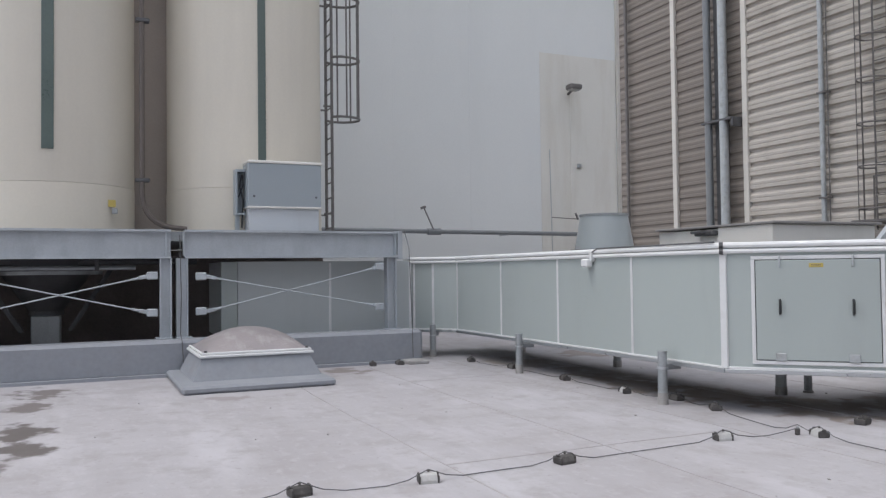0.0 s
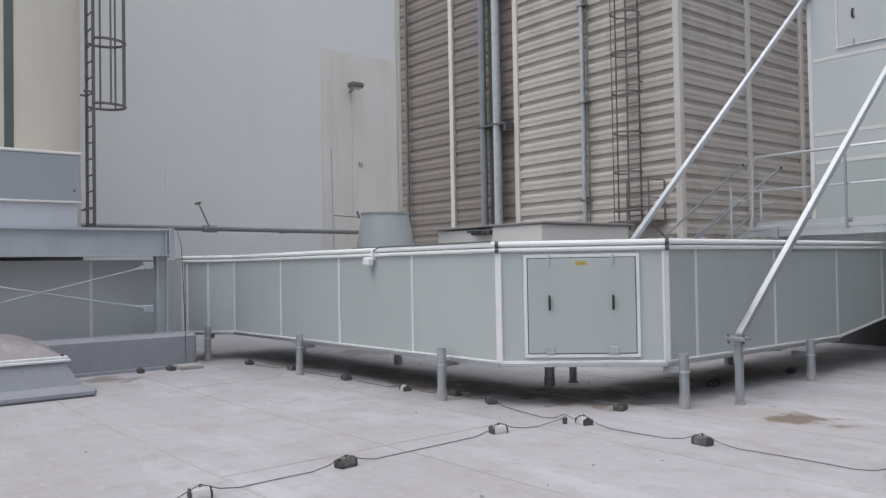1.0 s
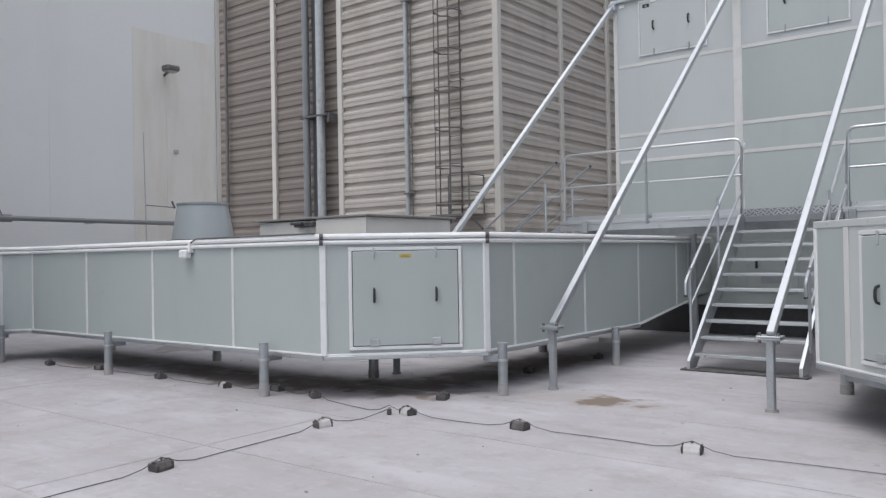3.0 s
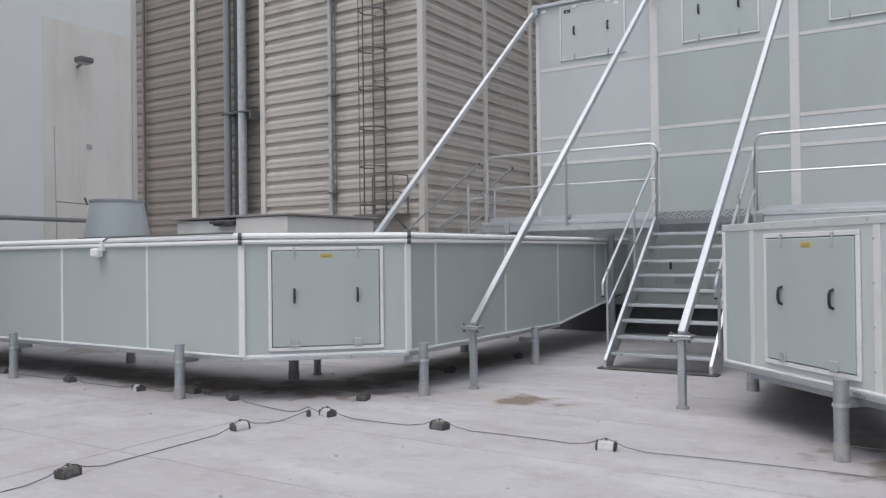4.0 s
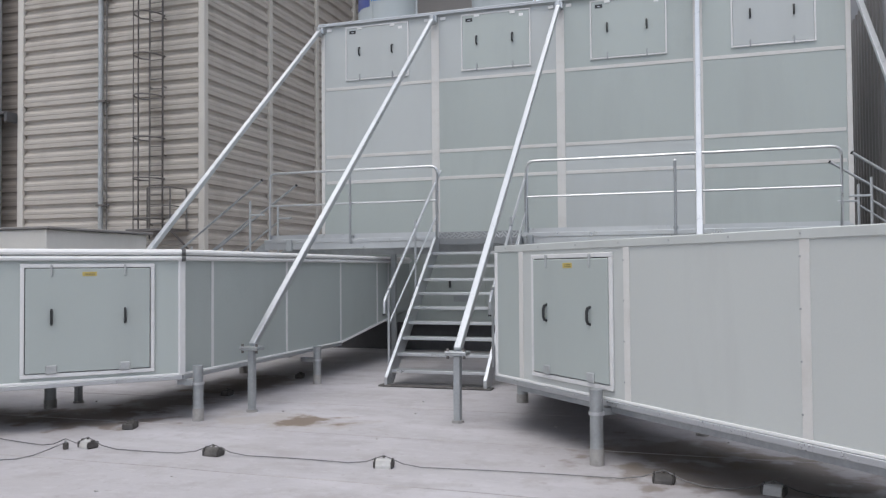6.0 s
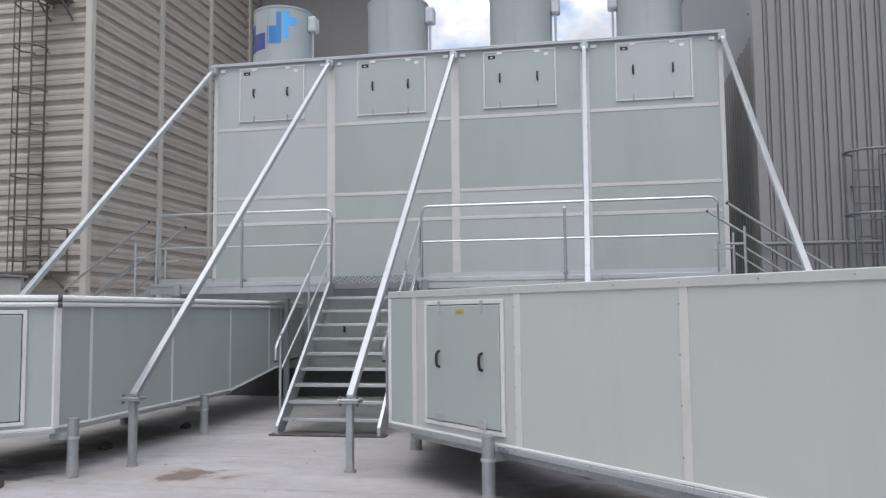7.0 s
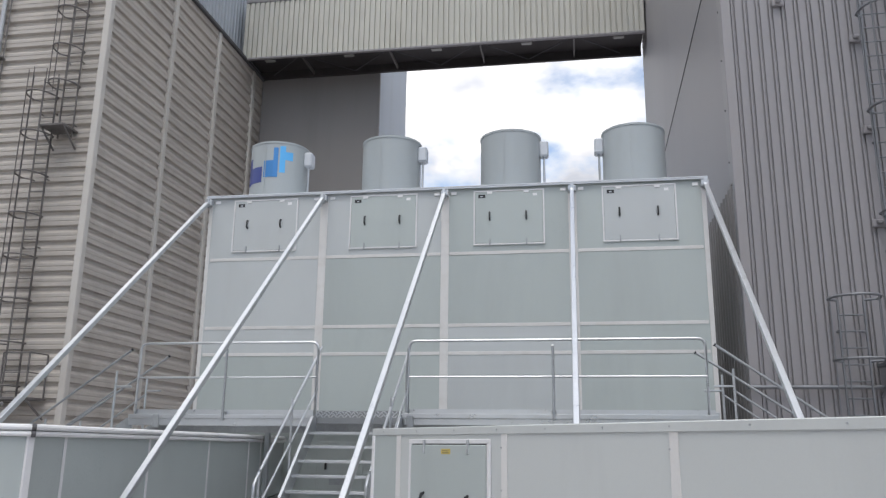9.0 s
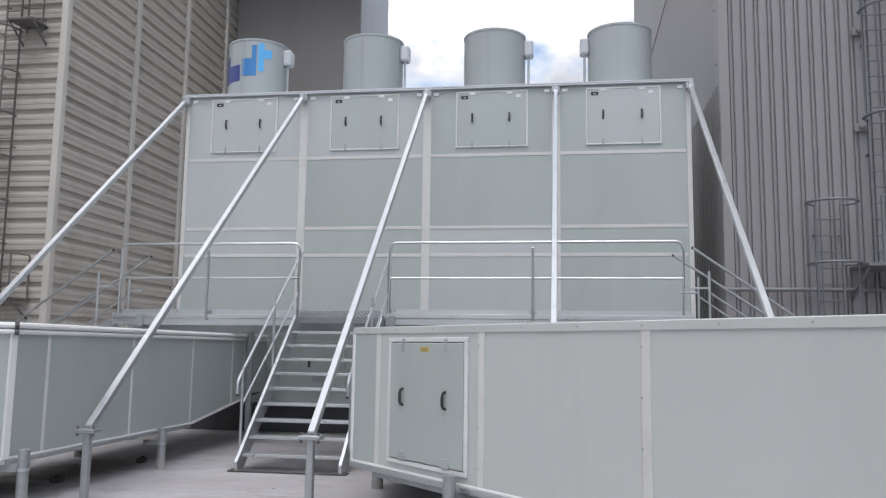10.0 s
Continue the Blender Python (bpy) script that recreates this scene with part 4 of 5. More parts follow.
# same added dark sheet: keeps the space under this duct in deep shade
part("bottom_pan", prism(bmesh.new(), plan, ZR0 - 0.05, ZR0 - 0.004), DARK_STEEL, DR, "added dark pan deepening the shade below the duct")
L0 = [0.45, 1.93, 3.52, 5.5, 7.4]
mR, lR = panels(DR, p0, p1, L0, ZR0, ZRT, PANEL_GREY, TRIM_SOFT, 0.07)
part("end_panel", B(0.03, 0.41, 0.0, 0.004, ZR0 + 0.03, ZRT - 0.05, m=mR), PANEL, DR, "grey-green end panel")
part("top_rail", B(-0.01, lR, -0.03, 0.012, ZRT - 0.045, ZRT + 0.02, bevel=0.006, m=mR), PANEL_GREY, DR)
part("corner_strip", B(-0.012, 0.035, -0.03, 0.012, ZR0, ZRT - 0.046, bevel=0.005, m=mR), TRIM, DR)
part("channel", B(0.35, lR, -0.12, -0.03, ZR0 - 0.10, ZR0 - 0.052, m=mR), GALV_DULL, DR)
door(DR, mR @ Matrix.Translation((0.69, 0, 0.62)), 1.04, 0.99, (0.2, 0.79), "grey-green access door with two black loop grips")
for c in L0[1:]:
    for k in range(4):
        part("rivet", tube(bmesh.new(), mR @ Vector((c - 0.03, 0.004, ZR0 + 0.16 + k * 0.31)), mR @ Vector((c - 0.03, 0.012, ZR0 + 0.16 + k * 0.31)), 0.007, 6), GALV_DULL, DR)
for k in range(16):
    u = 0.2 + k * 0.55
    part("rivet", tube(bmesh.new(), mR @ Vector((u, 0.008, ZRT - 0.01)), mR @ Vector((u, 0.016, ZRT - 0.01)), 0.007, 6), GALV_DULL, DR)


def support_post(x, y, h, toward, label="round galvanised post with a clamp carrying the duct"):
    p = thing("support_post", label, "post", (x, y, 0), "posts below the ducts")
    part("pipe", tube(bmesh.new(), (x, y, 0), (x, y, h), 0.052, 20), GALV_DULL, p, smooth=True)
    part("cap", tube(bmesh.new(), (x, y, h), (x, y, h + 0.008), 0.055, 20), GALV_DULL, p)
    part("foot_sleeve", tube(bmesh.new(), (x, y, 0), (x, y, 0.13), 0.057, 20), CONCRETE, p, "weathered foot sleeve", smooth=True)
    part("clamp_ring", tube(bmesh.new(), (x, y, h - 0.19), (x, y, h - 0.165), 0.062, 20), GALV, p)
    d = Vector((*toward, 0)).normalized()
    part("bracket", bar(bmesh.new(), Vector((x, y, h - 0.17)) + d * 0.05, Vector((x, y, h - 0.17)) + d * 0.24, 0.04, 0.06), GALV_DULL, p)
    return p


for x, y, h, d in ((-13.0, 6.05, 0.56, (-0.7, 0.7)), (-10.29, 6.26, 0.57, (0, 1)), (-7.13, 6.3, 0.58, (0, 1)), (-4.94, 7.74, 0.56, (-1, 0)), (-4.975, 10.5, 0.5, (-1, 0)), (-0.79, 6.96, 0.58, (0.7, 0.7))):
    support_post(x, y, h, d)
for x, y, h in ((-7.03, 7.95, 0.45), (-10.23, 7.95, 0.45), (-1.98, 9.72, 0.45), (1.6, 5.9, 0.4), (-13.1, 7.9, 0.45), (-6.6, 11.3, 0.45), (3.0, 3.9, 0.4)):
    p = thing("inner_post", "round dark grey post below the duct", "post", (x, y, 0), "posts below the ducts")
    part("pipe", tube(bmesh.new(), (x, y, 0), (x, y, h), 0.062, 16), GALV_DULL, p, smooth=True)
    part("foot_sleeve", tube(bmesh.new(), (x, y, 0), (x, y, 0.1), 0.068, 16), CONCRETE, p)

# ---- exhaust unit ----
U = thing("exhaust_unit", "large grey-green panelled exhaust air unit with white joint strips", "air handling unit", (-2.34, 16.2, 2.05))
UX, UY, UT, UB = [-7.0, -4.68, -2.34, -0.01, 2.31], 14.81, 6.3, 2.1
part("core", B(-6.98, 2.29, UY + 0.05, UY + 2.8, UB, UT - 0.03), PANEL, U)
rows = [UB, 3.23, 3.73, 5.05, UT]
# some panels still carry their pale protective film: column, row from below
FILMED = {(0, 1), (0, 2), (0, 3), (2, 0), (2, 1), (1, 3)}
for i, (a, b) in enumerate(zip(UX, UX[1:])):
    for j, (c, d) in enumerate(zip(rows, rows[1:])):
        part("wall_panel", B(a, b, UY, UY + 0.05, c, d), PANEL_PALE if (i, j) in FILMED else PANEL, U)
for a in UX[1:4]:
    part("upright_strip", B(a - 0.075, a + 0.075, UY - 0.01, UY - 0.001, UB, UT - 0.05, 0.003), TRIM_SOFT, U)
part("corner_strip", B(-7.02, -6.95, UY - 0.012, UY + 0.06, UB, UT - 0.05, 0.005), TRIM_SOFT, U)
part("corner_strip", B(2.25, 2.33, UY - 0.012, UY + 0.06, UB, UT - 0.05, 0.005), TRIM_SOFT, U)
for z in rows[1:4]:
    for a, b in zip(UX, UX[1:]):
        part("level_strip", B(a + 0.08, b - 0.08, UY - 0.008, UY - 0.001, z - 0.03, z + 0.03, 0.003), TRIM_SOFT, U)
part("side_panel", B(2.29, 2.31, UY + 0.06, UY + 2.8, UB, UT - 0.05), PANEL, U)
part("side_panel", B(-7.0, -6.98, UY + 0.06, UY + 2.8, UB, UT - 0.05), PANEL, U)
part("roof_sheet", B(-7.06, 2.37, UY - 0.07, UY + 2.85, UT, UT + 0.03, 0.008), PALE_BLUE, U)
part("eaves_fold", B(-7.06, 2.37, UY - 0.068, UY - 0.055, UT - 0.025, UT + 0.002, 0.003), PALE_BLUE, U)
part("kick_strip", B(-7.0, 2.31, UY - 0.015, UY - 0.002, UB - 0.02, UB + 0.12, 0.004), GALV, U)
for i, a in enumerate((-6.47, -4.14, -1.78, 0.55)):
    m = frame_m((a, UY, 5.22), (1, 0, 0), (0, -1, 0))
    d = part("door", B(0, 1.24, 0.002, 0.026, 0, 0.98, bevel=0.006, m=m), PANEL_PALE if i in (0, 3) else PANEL, U, "access door with two black grips")
    for f in ((-0.03, 1.27, 0.001, 0.03, -0.03, -0.003), (-0.03, 1.27, 0.001, 0.03, 0.983, 1.01), (-0.03, -0.003, 0.001, 0.03, -0.003, 0.983), (1.243, 1.27, 0.001, 0.03, -0.003, 0.983)):
        part("door_frame", B(*f, m=m), TRIM, d)
    for gx in (0.27, 0.94):
        part("handle", bent(bmesh.new(), [m @ Vector(p) for p in ((gx, 0.02, 0.44), (gx, 0.065, 0.45), (gx, 0.075, 0.49), (gx, 0.075, 0.54), (gx, 0.065, 0.58), (gx, 0.02, 0.59))], 0.016, 6), BLACK, d)
        part("latch", B(gx - 0.012, gx + 0.012, 0.02, 0.045, -0.04, 0.08, bevel=0.004, m=m), GALV_DULL, d)
        part("hinge", B(gx - 0.05, gx + 0.05, 0.02, 0.04, 0.94, 0.99, bevel=0.006, m=m), CAP, d)
    part("maker_plate", B(0.06, 0.19, 0.0262, 0.03, 0.865, 0.93, m=m), BLACK, d, "small dark plate")
    part("plate_bar", B(0.10, 0.15, 0.0302, 0.032, 0.885, 0.9, m=m), PALE_BLUE, d)
    part("sticker", B(1.06, 1.14, 0.0262, 0.028, 0.88, 0.93, m=m), CAP, d)
for a in UX:
    for k in (-0.16, 0.16):
        if -7.0 < a + k < 2.3:
            part("lifting_lug", B(a + k - 0.05, a + k + 0.05, UY - 0.022, UY - 0.011, UT - 0.13, UT - 0.07, 0.006), CAP, U)

LB = thing("intake_box", "grey-green intake box with a small door below the unit", "air handling unit", (-3, 16, 0))
part("body", B(-6.6, 1.8, 14.9, 17.2, 0.55, 1.9, 0.01), PANEL, LB)
part("joint_strip", B(-3.3, -3.24, 14.89, 14.898, 0.6, 1.85), TRIM, LB)
# added dark block: stands for deep shade under the box, and carries it
part("plinth", B(-7.4, 2.2, 15.3, 17.2, 0, 0.55), DARK_STEEL, LB, "dark recessed block added for the deep shade under the box")
mD = frame_m((-4.62, 14.9, 0.78), (1, 0, 0), (0, -1, 0))
dd = part("door", B(0, 0.85, 0.002, 0.026, 0, 0.9, bevel=0.006, m=mD), PANEL, LB)
for gx in (0.16, 0.66):
    part("handle", B(gx, gx + 0.035, 0.026, 0.07, 0.42, 0.58, bevel=0.008, m=mD), BLACK, dd)
part("name_plate", B(0.24, 0.6, 0.0262, 0.03, 0.16, 0.28, m=mD), GALV_DULL, dd, "grey name plate")

for i, (cx, side) in enumerate(((-6.18, 1), (-3.72, 1), (-1.23, 1), (1.22, -1))):
    st = thing("exhaust_stack", "round grey-green exhaust stack on the unit's roof" if i else "round grey-green exhaust stack with a blue logo", "exhaust stack", (cx, 16.2, UT + 0.035), "stacks on the unit")
    part("shell", tube(bmesh.new(), (cx, 16.2, UT + 0.035), (cx, 16.2, 7.73), 0.61, 56), STACK, st, smooth=True)
    part("rim", tube(bmesh.new(), (cx, 16.2, 7.72), (cx, 16.2, 7.76), 0.622, 56), STACK, st, smooth=True)
    part("seam", B(cx - 0.09, cx - 0.075, 15.585, 15.6, UT + 0.04, 7.71), STACK, st)
    bx = cx + side * 0.68
    part("motor_box", B(bx - 0.09, bx + 0.09, 16.0, 16.25, 7.32, 7.64, 0.03), PALE_BLUE, st, "pale grey switch box")
    part("box_arm", bar(bmesh.new(), (cx + side * 0.55, 16.12, 7.45), (bx, 16.12, 7.45), 0.06), GALV_DULL, st)
    part("conduit", tube(bmesh.new(), (bx, 16.1, UT + 0.035), (bx, 16.1, 7.35), 0.022, 8), GALV, st)
    for k in (-0.42, 0.42):
        part("foot_bracket", bar(bmesh.new(), (cx + k, 15.68, UT + 0.036), (cx + k * 0.96, 15.74, UT + 0.2), 0.07, 0.03), GALV_DULL, st)
    if i == 0:
        def patch(a0, a1, z0, z1, r=0.616):
            bmp = bmesh.new()
            n = 6
            ring = []
            for k in range(n + 1):
                a = radians(a0 + (a1 - a0) * k / n)
                d = Vector((math.sin(a), -math.cos(a), 0))
                ring.append([bmp.verts.new(Vector((cx, 16.2, z)) + d * rr) for rr, z in ((0.605, z0), (r, z0), (r, z1), (0.605, z1))])
            for u, w in zip(ring, ring[1:]):
                for k in range(4):
                    bmp.faces.new((u[k], u[(k + 1) % 4], w[(k + 1) % 4], w[k]))
            bmp.faces.new(ring[0]); bmp.faces.new(ring[-1][::-1])
            return bmp
        for a0, a1, z0, z1, mt in ((-58, -45, 6.86, 7.44, NAVY), (-45, -15, 6.88, 7.22, NAVY), (-11, 8, 6.98, 7.34, MIDBLUE), (8, 17, 6.98, 7.62, MIDBLUE),
                                   (20, 31, 7.08, 7.66, SKYBLUE), (31, 46, 7.36, 7.54, SKYBLUE)):
            part("logo_shape", patch(a0, a1, z0, z1), mt, st)

# diagonal braces with their posts
for x in UX:
    br = thing("diagonal_brace", "galvanised square-tube brace from a roof post to the unit's eaves", "brace", (x, 8.35, 0), "braces before the unit")
    part("post", B(x - 0.036, x + 0.036, 8.314, 8.386, 0, 0.67, 0.008), GALV_DULL, br)
    part("flange_plate", B(x - 0.11, x + 0.11, 8.27, 8.43, 0.67, 0.69, 0.004), GALV_DULL, br)
    part("flange_plate", B(x - 0.11, x + 0.11, 8.27, 8.43, 0.694, 0.712, 0.004), GALV, br)
    for k in (-0.085, 0.085):
        part("bolt", tube(bmesh.new(), (x + k, 8.3, 0.64), (x + k, 8.3, 0.74), 0.016, 6), CAGE, br)
    part("tube", bar(bmesh.new(), (x, 8.36, 0.72), (x, UY - 0.1, 6.2), 0.074, 0.074, 0.007), GALV, br)
    part("head_bracket", box(B(x - 0.07, x + 0.07, UY - 0.13, UY - 0.013, UT - 0.17, UT - 0.055, 0.01), x - 0.03, x + 0.03, UY - 0.2, UY - 0.06, UT - 0.22, UT - 0.06, 0.006), GALV, br)
    part("post_foot", tube(bmesh.new(), (x, 8.35, 0), (x, 8.35, 0.025), 0.06, 16), CONCRETE, br)

# ---- platform, stairs, rails ----
PF = thing("service_platform", "galvanised steel service platform before the exhaust unit", "platform", (-2.5, 13.7, 0))
part("edge_channel", box(B(-7.1, -4.02, 12.78, 12.83, 1.89, 2.0, 0.004), -7.1, -4.02, 12.76, 12.83, 2.0, 2.06, 0.004), GALV, PF)
part("edge_channel", box(B(-2.6, 1.98, 12.78, 12.83, 1.92, 2.02, 0.004), -2.6, 1.98, 12.76, 12.83, 2.02, 2.09, 0.004), GALV, PF)
bmc = bmesh.new()
for k in range(92):
    box(bmc, -7.08 + k * 0.0985, -7.035 + k * 0.0985, 12.85, 14.78, 1.975, 2.015)
for y in (12.86, 13.3, 13.8, 14.3, 14.74):
    box(bmc, -7.1, 1.98, y, y + 0.02, 1.95, 1.972)
part("grating", bmc, GALV_DULL, PF, "open bar grating")
part("toe_board", B(-7.05, -4.05, 12.835, 12.845, 2.02, 2.14), GALV, PF)
part("toe_board", B(-2.55, 1.95, 12.835, 12.845, 2.02, 2.16), GALV, PF)
bmc = box(B(-3.98, -2.64, 12.77, 12.84, 1.93, 2.02, 0.003), -3.98, -2.64, 12.82, 12.835, 2.02, 2.13, 0.002)
part("checker_plate", bmc, FLUE, PF, "raised-pattern tread plate at the stair head")
bmc = bmesh.new()
for i in range(24):
    for j in range(3):
        x, z = -3.96 + i * 0.056 + (j % 2) * 0.028, 2.045 + j * 0.03
        box(bmc, -0.026, 0.026, -0.004, 0.004, -0.007, 0.007, 0, Matrix.Translation((x, 12.818, z)) @ Matrix.Rotation(radians(40 if (i + j) % 2 else -40), 4, "Y"))
part("tread_studs", bmc, GALV, PF)
for x in (-7.0, -5.0, -2.4, 0.0, 1.9):
    part("leg", B(x - 0.04, x + 0.04, 13.4, 13.48, 0, 1.97, 0.006), GALV_DULL, PF)
part("bearer", B(-7.05, 1.95, 13.38, 13.5, 1.8, 1.97), GALV_DULL, PF)
for x in (-6.62, -2.5):
    part("leg_head", B(x - 0.05, x + 0.05, 12.74, 12.78, 1.86, 2.06, 0.005), GALV_DULL, PF)


def guardrail(x0, x1, mids, z, label):
    g = thing("guardrail", label, "railing", (x0, 12.8, z), "rails on the platform")
    y, top = 12.8, 3.19
    pts = [(x0, y, z)] + rounded((x0, y, z), (x0, y, top), (x1, y, top), 0.12) + rounded((x0, y, top), (x1, y, top), (x1, y, z), 0.12) + [(x1, y, z)]
    part("top_rail", bent(bmesh.new(), pts, 0.021, 8), GALV, g, smooth=True)
    part("mid_rail", tube(bmesh.new(), (x0, y, 2.64), (x1, y, 2.64), 0.017, 8), GALV, g)
    for x in mids:
        part("post", tube(bmesh.new(), (x, y - 0.045, z - 0.08), (x, y - 0.045, top - 0.1), 0.021, 10), GALV_DULL, g, smooth=True)
        part("post_cap", tube(bmesh.new(), (x, y - 0.045, top - 0.1), (x, y - 0.045, top - 0.075), 0.026, 10, 0.012), CAP, g)
        part("post_clip", B(x - 0.035, x + 0.035, y - 0.03, y + 0.03, z - 0.06, z + 0.06, 0.005), GALV_DULL, g)
    return g


guardrail(-7.01, -4.0, (-5.5,), 2.05, "galvanised tube guardrail with one mid rail")
guardrail(-2.55, 1.85, (-0.35,), 2.08, "long galvanised tube guardrail with one mid rail")

ST = thing("access_stair", "galvanised steel stair with open treads and tube handrails", "stairs", (-3.3, 10.54, 0))
X0, X1, YF, YP = -3.985, -2.635, 10.54, 12.74
slope = (YP - YF) / 2.0
for x in (X0, X1):
    bmc = bmesh.new()
    for a, b in ((x - 0.02, x + 0.02),):
        prof = [(YF - 0.02, 0.02), (YF + 0.2, 0.02), (YP + 0.02, 1.82), (YP + 0.02, 2.04), (YP - 0.12, 2.04), (YF - 0.02, 0.12)]
        lo = [bmc.verts.new((a, y, z)) for y, z in prof]
        hi = [bmc.verts.new((b, y, z)) for y, z in prof]
        bmc.faces.new(lo); bmc.faces.new(hi[::-1])
        for i in range(len(prof)):
            j = (i + 1) % len(prof)
            bmc.faces.new((lo[i], lo[j], hi[j], hi[i]))
    part("stringer", bmc, GALV, ST)
for k in range(1, 10):
    z = k * 0.2
    y = YF + (k - 0.35) * 0.22
    part("tread", box(B(X0 + 0.02, X1 - 0.02, y, y + 0.24, z - 0.012, z, 0.002), X0 + 0.02, X1 - 0.02, y, y + 0.01, z - 0.036, z - 0.012, 0.002), GALV_DULL, ST)
    part("nosing", B(X0 + 0.022, X1 - 0.022, y - 0.006, y - 0.0005, z - 0.036, z + 0.002, 0.002), GALV, ST)
part("foot_plate", B(X0 - 0.09, X1 + 0.09, YF - 0.07, YF + 0.1, 0.004, 0.022, 0.004), RUBBER, ST, "dark rubber foot strip")
for x, out in ((X0, -0.05), (X1, 0.05)):
    xx = x + out
    part("handrail", bent(bmesh.new(), [(xx, YF + 0.06, 0.95), (xx, YF + 0.06, 1.1)] + rounded((xx, YF + 0.06, 1.1), (xx, YF + 0.12, 1.17), (xx, 13.1, 3.14), 0.06) + [(xx, 13.08, 3.14)], 0.021, 8), GALV, ST, smooth=True)
    part("mid_rail", tube(bmesh.new(), (xx, YF + 0.22, 0.8), (xx, 12.95, 2.47), 0.016, 8), GALV, ST)
    part("end_plug", tube(bmesh.new(), (xx, YF + 0.06, 0.93), (xx, YF + 0.06, 0.952), 0.023, 8), BLACK, ST)
    for y in (YF + 0.22, YF + 1.3):
        zb = 0.12 + (y - YF) * 0.9
        part("rail_post", tube(bmesh.new(), (xx, y, zb - 0.05), (xx, y, zb + 0.98), 0.019, 8), GALV, ST)
    part("rail_post", tube(bmesh.new(), (xx, 12.86, 1.95), (xx, 12.86, 2.95), 0.019, 8), GALV, ST)


def side_stair(x0, sign, label):
    """A stair that leaves the platform's end sideways."""
    s = thing("side_stair", label, "stairs", (x0 + sign * 2.9, 13.3, 0), "stairs at the platform's ends")
    y0, y1, run = 12.84, 13.8, 2.9
    for y in (y0, y1):
        part("stringer", bar(bmesh.new(), (x0, y, 1.93), (x0 + sign * run, y, 0.03), 0.03, 0.18), GALV_DULL, s)
        part("handrail", tube(bmesh.new(), (x0 + sign * 0.1 - (0 if y == y0 else sign * 0.15), y, 3.09), (x0 + sign * (run + 0.05), y, 1.05), 0.02, 8), GALV_DULL, s)
        part("mid_rail", tube(bmesh.new(), (x0 + sign * 0.3, y, 2.45), (x0 + sign * run, y, 0.6), 0.016, 8), GALV_DULL, s)
        part("end_plug", tube(bmesh.new(), (x0 + sign * 0.1 - (0 if y == y0 else sign * 0.15), y, 3.09), (x0 + sign * 0.08 - (0 if y == y0 else sign * 0.15), y, 3.105), 0.023, 8), BLACK, s)
        for u in (0.32, 1.5, 2.7):
            z = 1.98 - u * 1.9 / run
            part("rail_post", tube(bmesh.new(), (x0 + sign * u, y, z - 0.05), (x0 + sign * u, y, z + 0.98), 0.019, 8), GALV, s)
        part("link", tube(bmesh.new(), (x0 + sign * 0.04, y, 2.5), (x0 + sign * 0.32, y, 2.5), 0.017, 6), GALV, s)
    for k in range(1, 10):
        x = x0 + sign * (run - (k - 0.4) * run / 10)
        part("tread", B(x - 0.13, x + 0.13, y0 + 0.02, y1 - 0.02, k * 0.195 - 0.03, k * 0.195, 0.002), GALV_DULL, s)
    return s


side_stair(-7.1, -1, "galvanised side stair descending beside the warehouse")
side_stair(1.9, 1, "galvanised side stair descending beside the ribbed hall")


# ---- things between duct and warehouse ----
fan = thing("roof_fan", "grey conical roof ventilator", "ventilator", (-13.3, 9.95, 0))
part("cowl", tube(bmesh.new(), (-13.35, 9.95, 1.6), (-13.35, 9.95, 2.57), 0.64, 40, 0.47), STACK, fan, smooth=True)
part("rim", tube(bmesh.new(), (-13.35, 9.95, 2.56), (-13.35, 9.95, 2.60), 0.49, 40), GALV_DULL, fan, smooth=True)
part("base_ring", tube(bmesh.new(), (-13.35, 9.95, 1.5), (-13.35, 9.95, 1.9), 0.68, 40), DARK_STEEL, fan)
part("pedestal", B(-14.0, -12.7, 9.3, 10.6, 0, 1.5, 0.03), MEMBRANE, fan)

rb = thing("roof_cabin", "low white rooftop cabin with a dark felt lid", "rooftop cabin", (-11, 11.9, 0))
part("low_wall", B(-12.65, -11.0, 10.75, 13.1, 0, 2.2, 0.01), WHITE_BOX, rb)
part("body", B(-11.0, -9.75, 10.7, 13.1, 0, 2.215, 0.01), WHITE_BOX, rb)
part("lid", B(-12.67, -9.68, 10.66, 13.2, 2.218, 2.262, 0.01), FELT, rb, "dark felt roof lid")
part("vent", box(B(-11.5, -11.02, 10.6, 10.75, 2.08, 2.17, 0.02), -11.48, -11.2, 10.5, 10.62, 2.12, 2.17, 0.01), DARK_STEEL, rb, "dark vent hood")
part("hinge", B(-11.45, -11.05, 10.69, 10.74, 1.84, 1.87), DARK_STEEL, rb)

vp = thing("ventilation_pipe", "pair of tall grey ventilation pipes on the warehouse wall", "pipe", (-21.3, 20.2, 0))
for x, r, mt in ((-21.55, 0.13, FLUE), (-20.82, 0.15, PIPE)):
    part("pipe", tube(bmesh.new(), (x, 20.15, 0), (x, 20.15, 17.3), r, 20), mt, vp, smooth=True)
part("clamp", box(B(-21.75, -20.3, 20.0, 20.4, 6.45, 6.52), -20.35, -20.25, 20.0, 20.42, 6.2, 6.5), DARK_STEEL, vp)
part("clamp", B(-21.75, -20.3, 20.0, 20.4, 11.4, 11.47), DARK_STEEL, vp)
part("back_plate", B(-21.4, -20.98, 20.32, 20.40, 0, 17.3), DARK_STEEL, vp)
dp = thing("downpipe", "slim dark grey downpipe on the warehouse wall", "pipe", (-17.0, 20.3, 0))
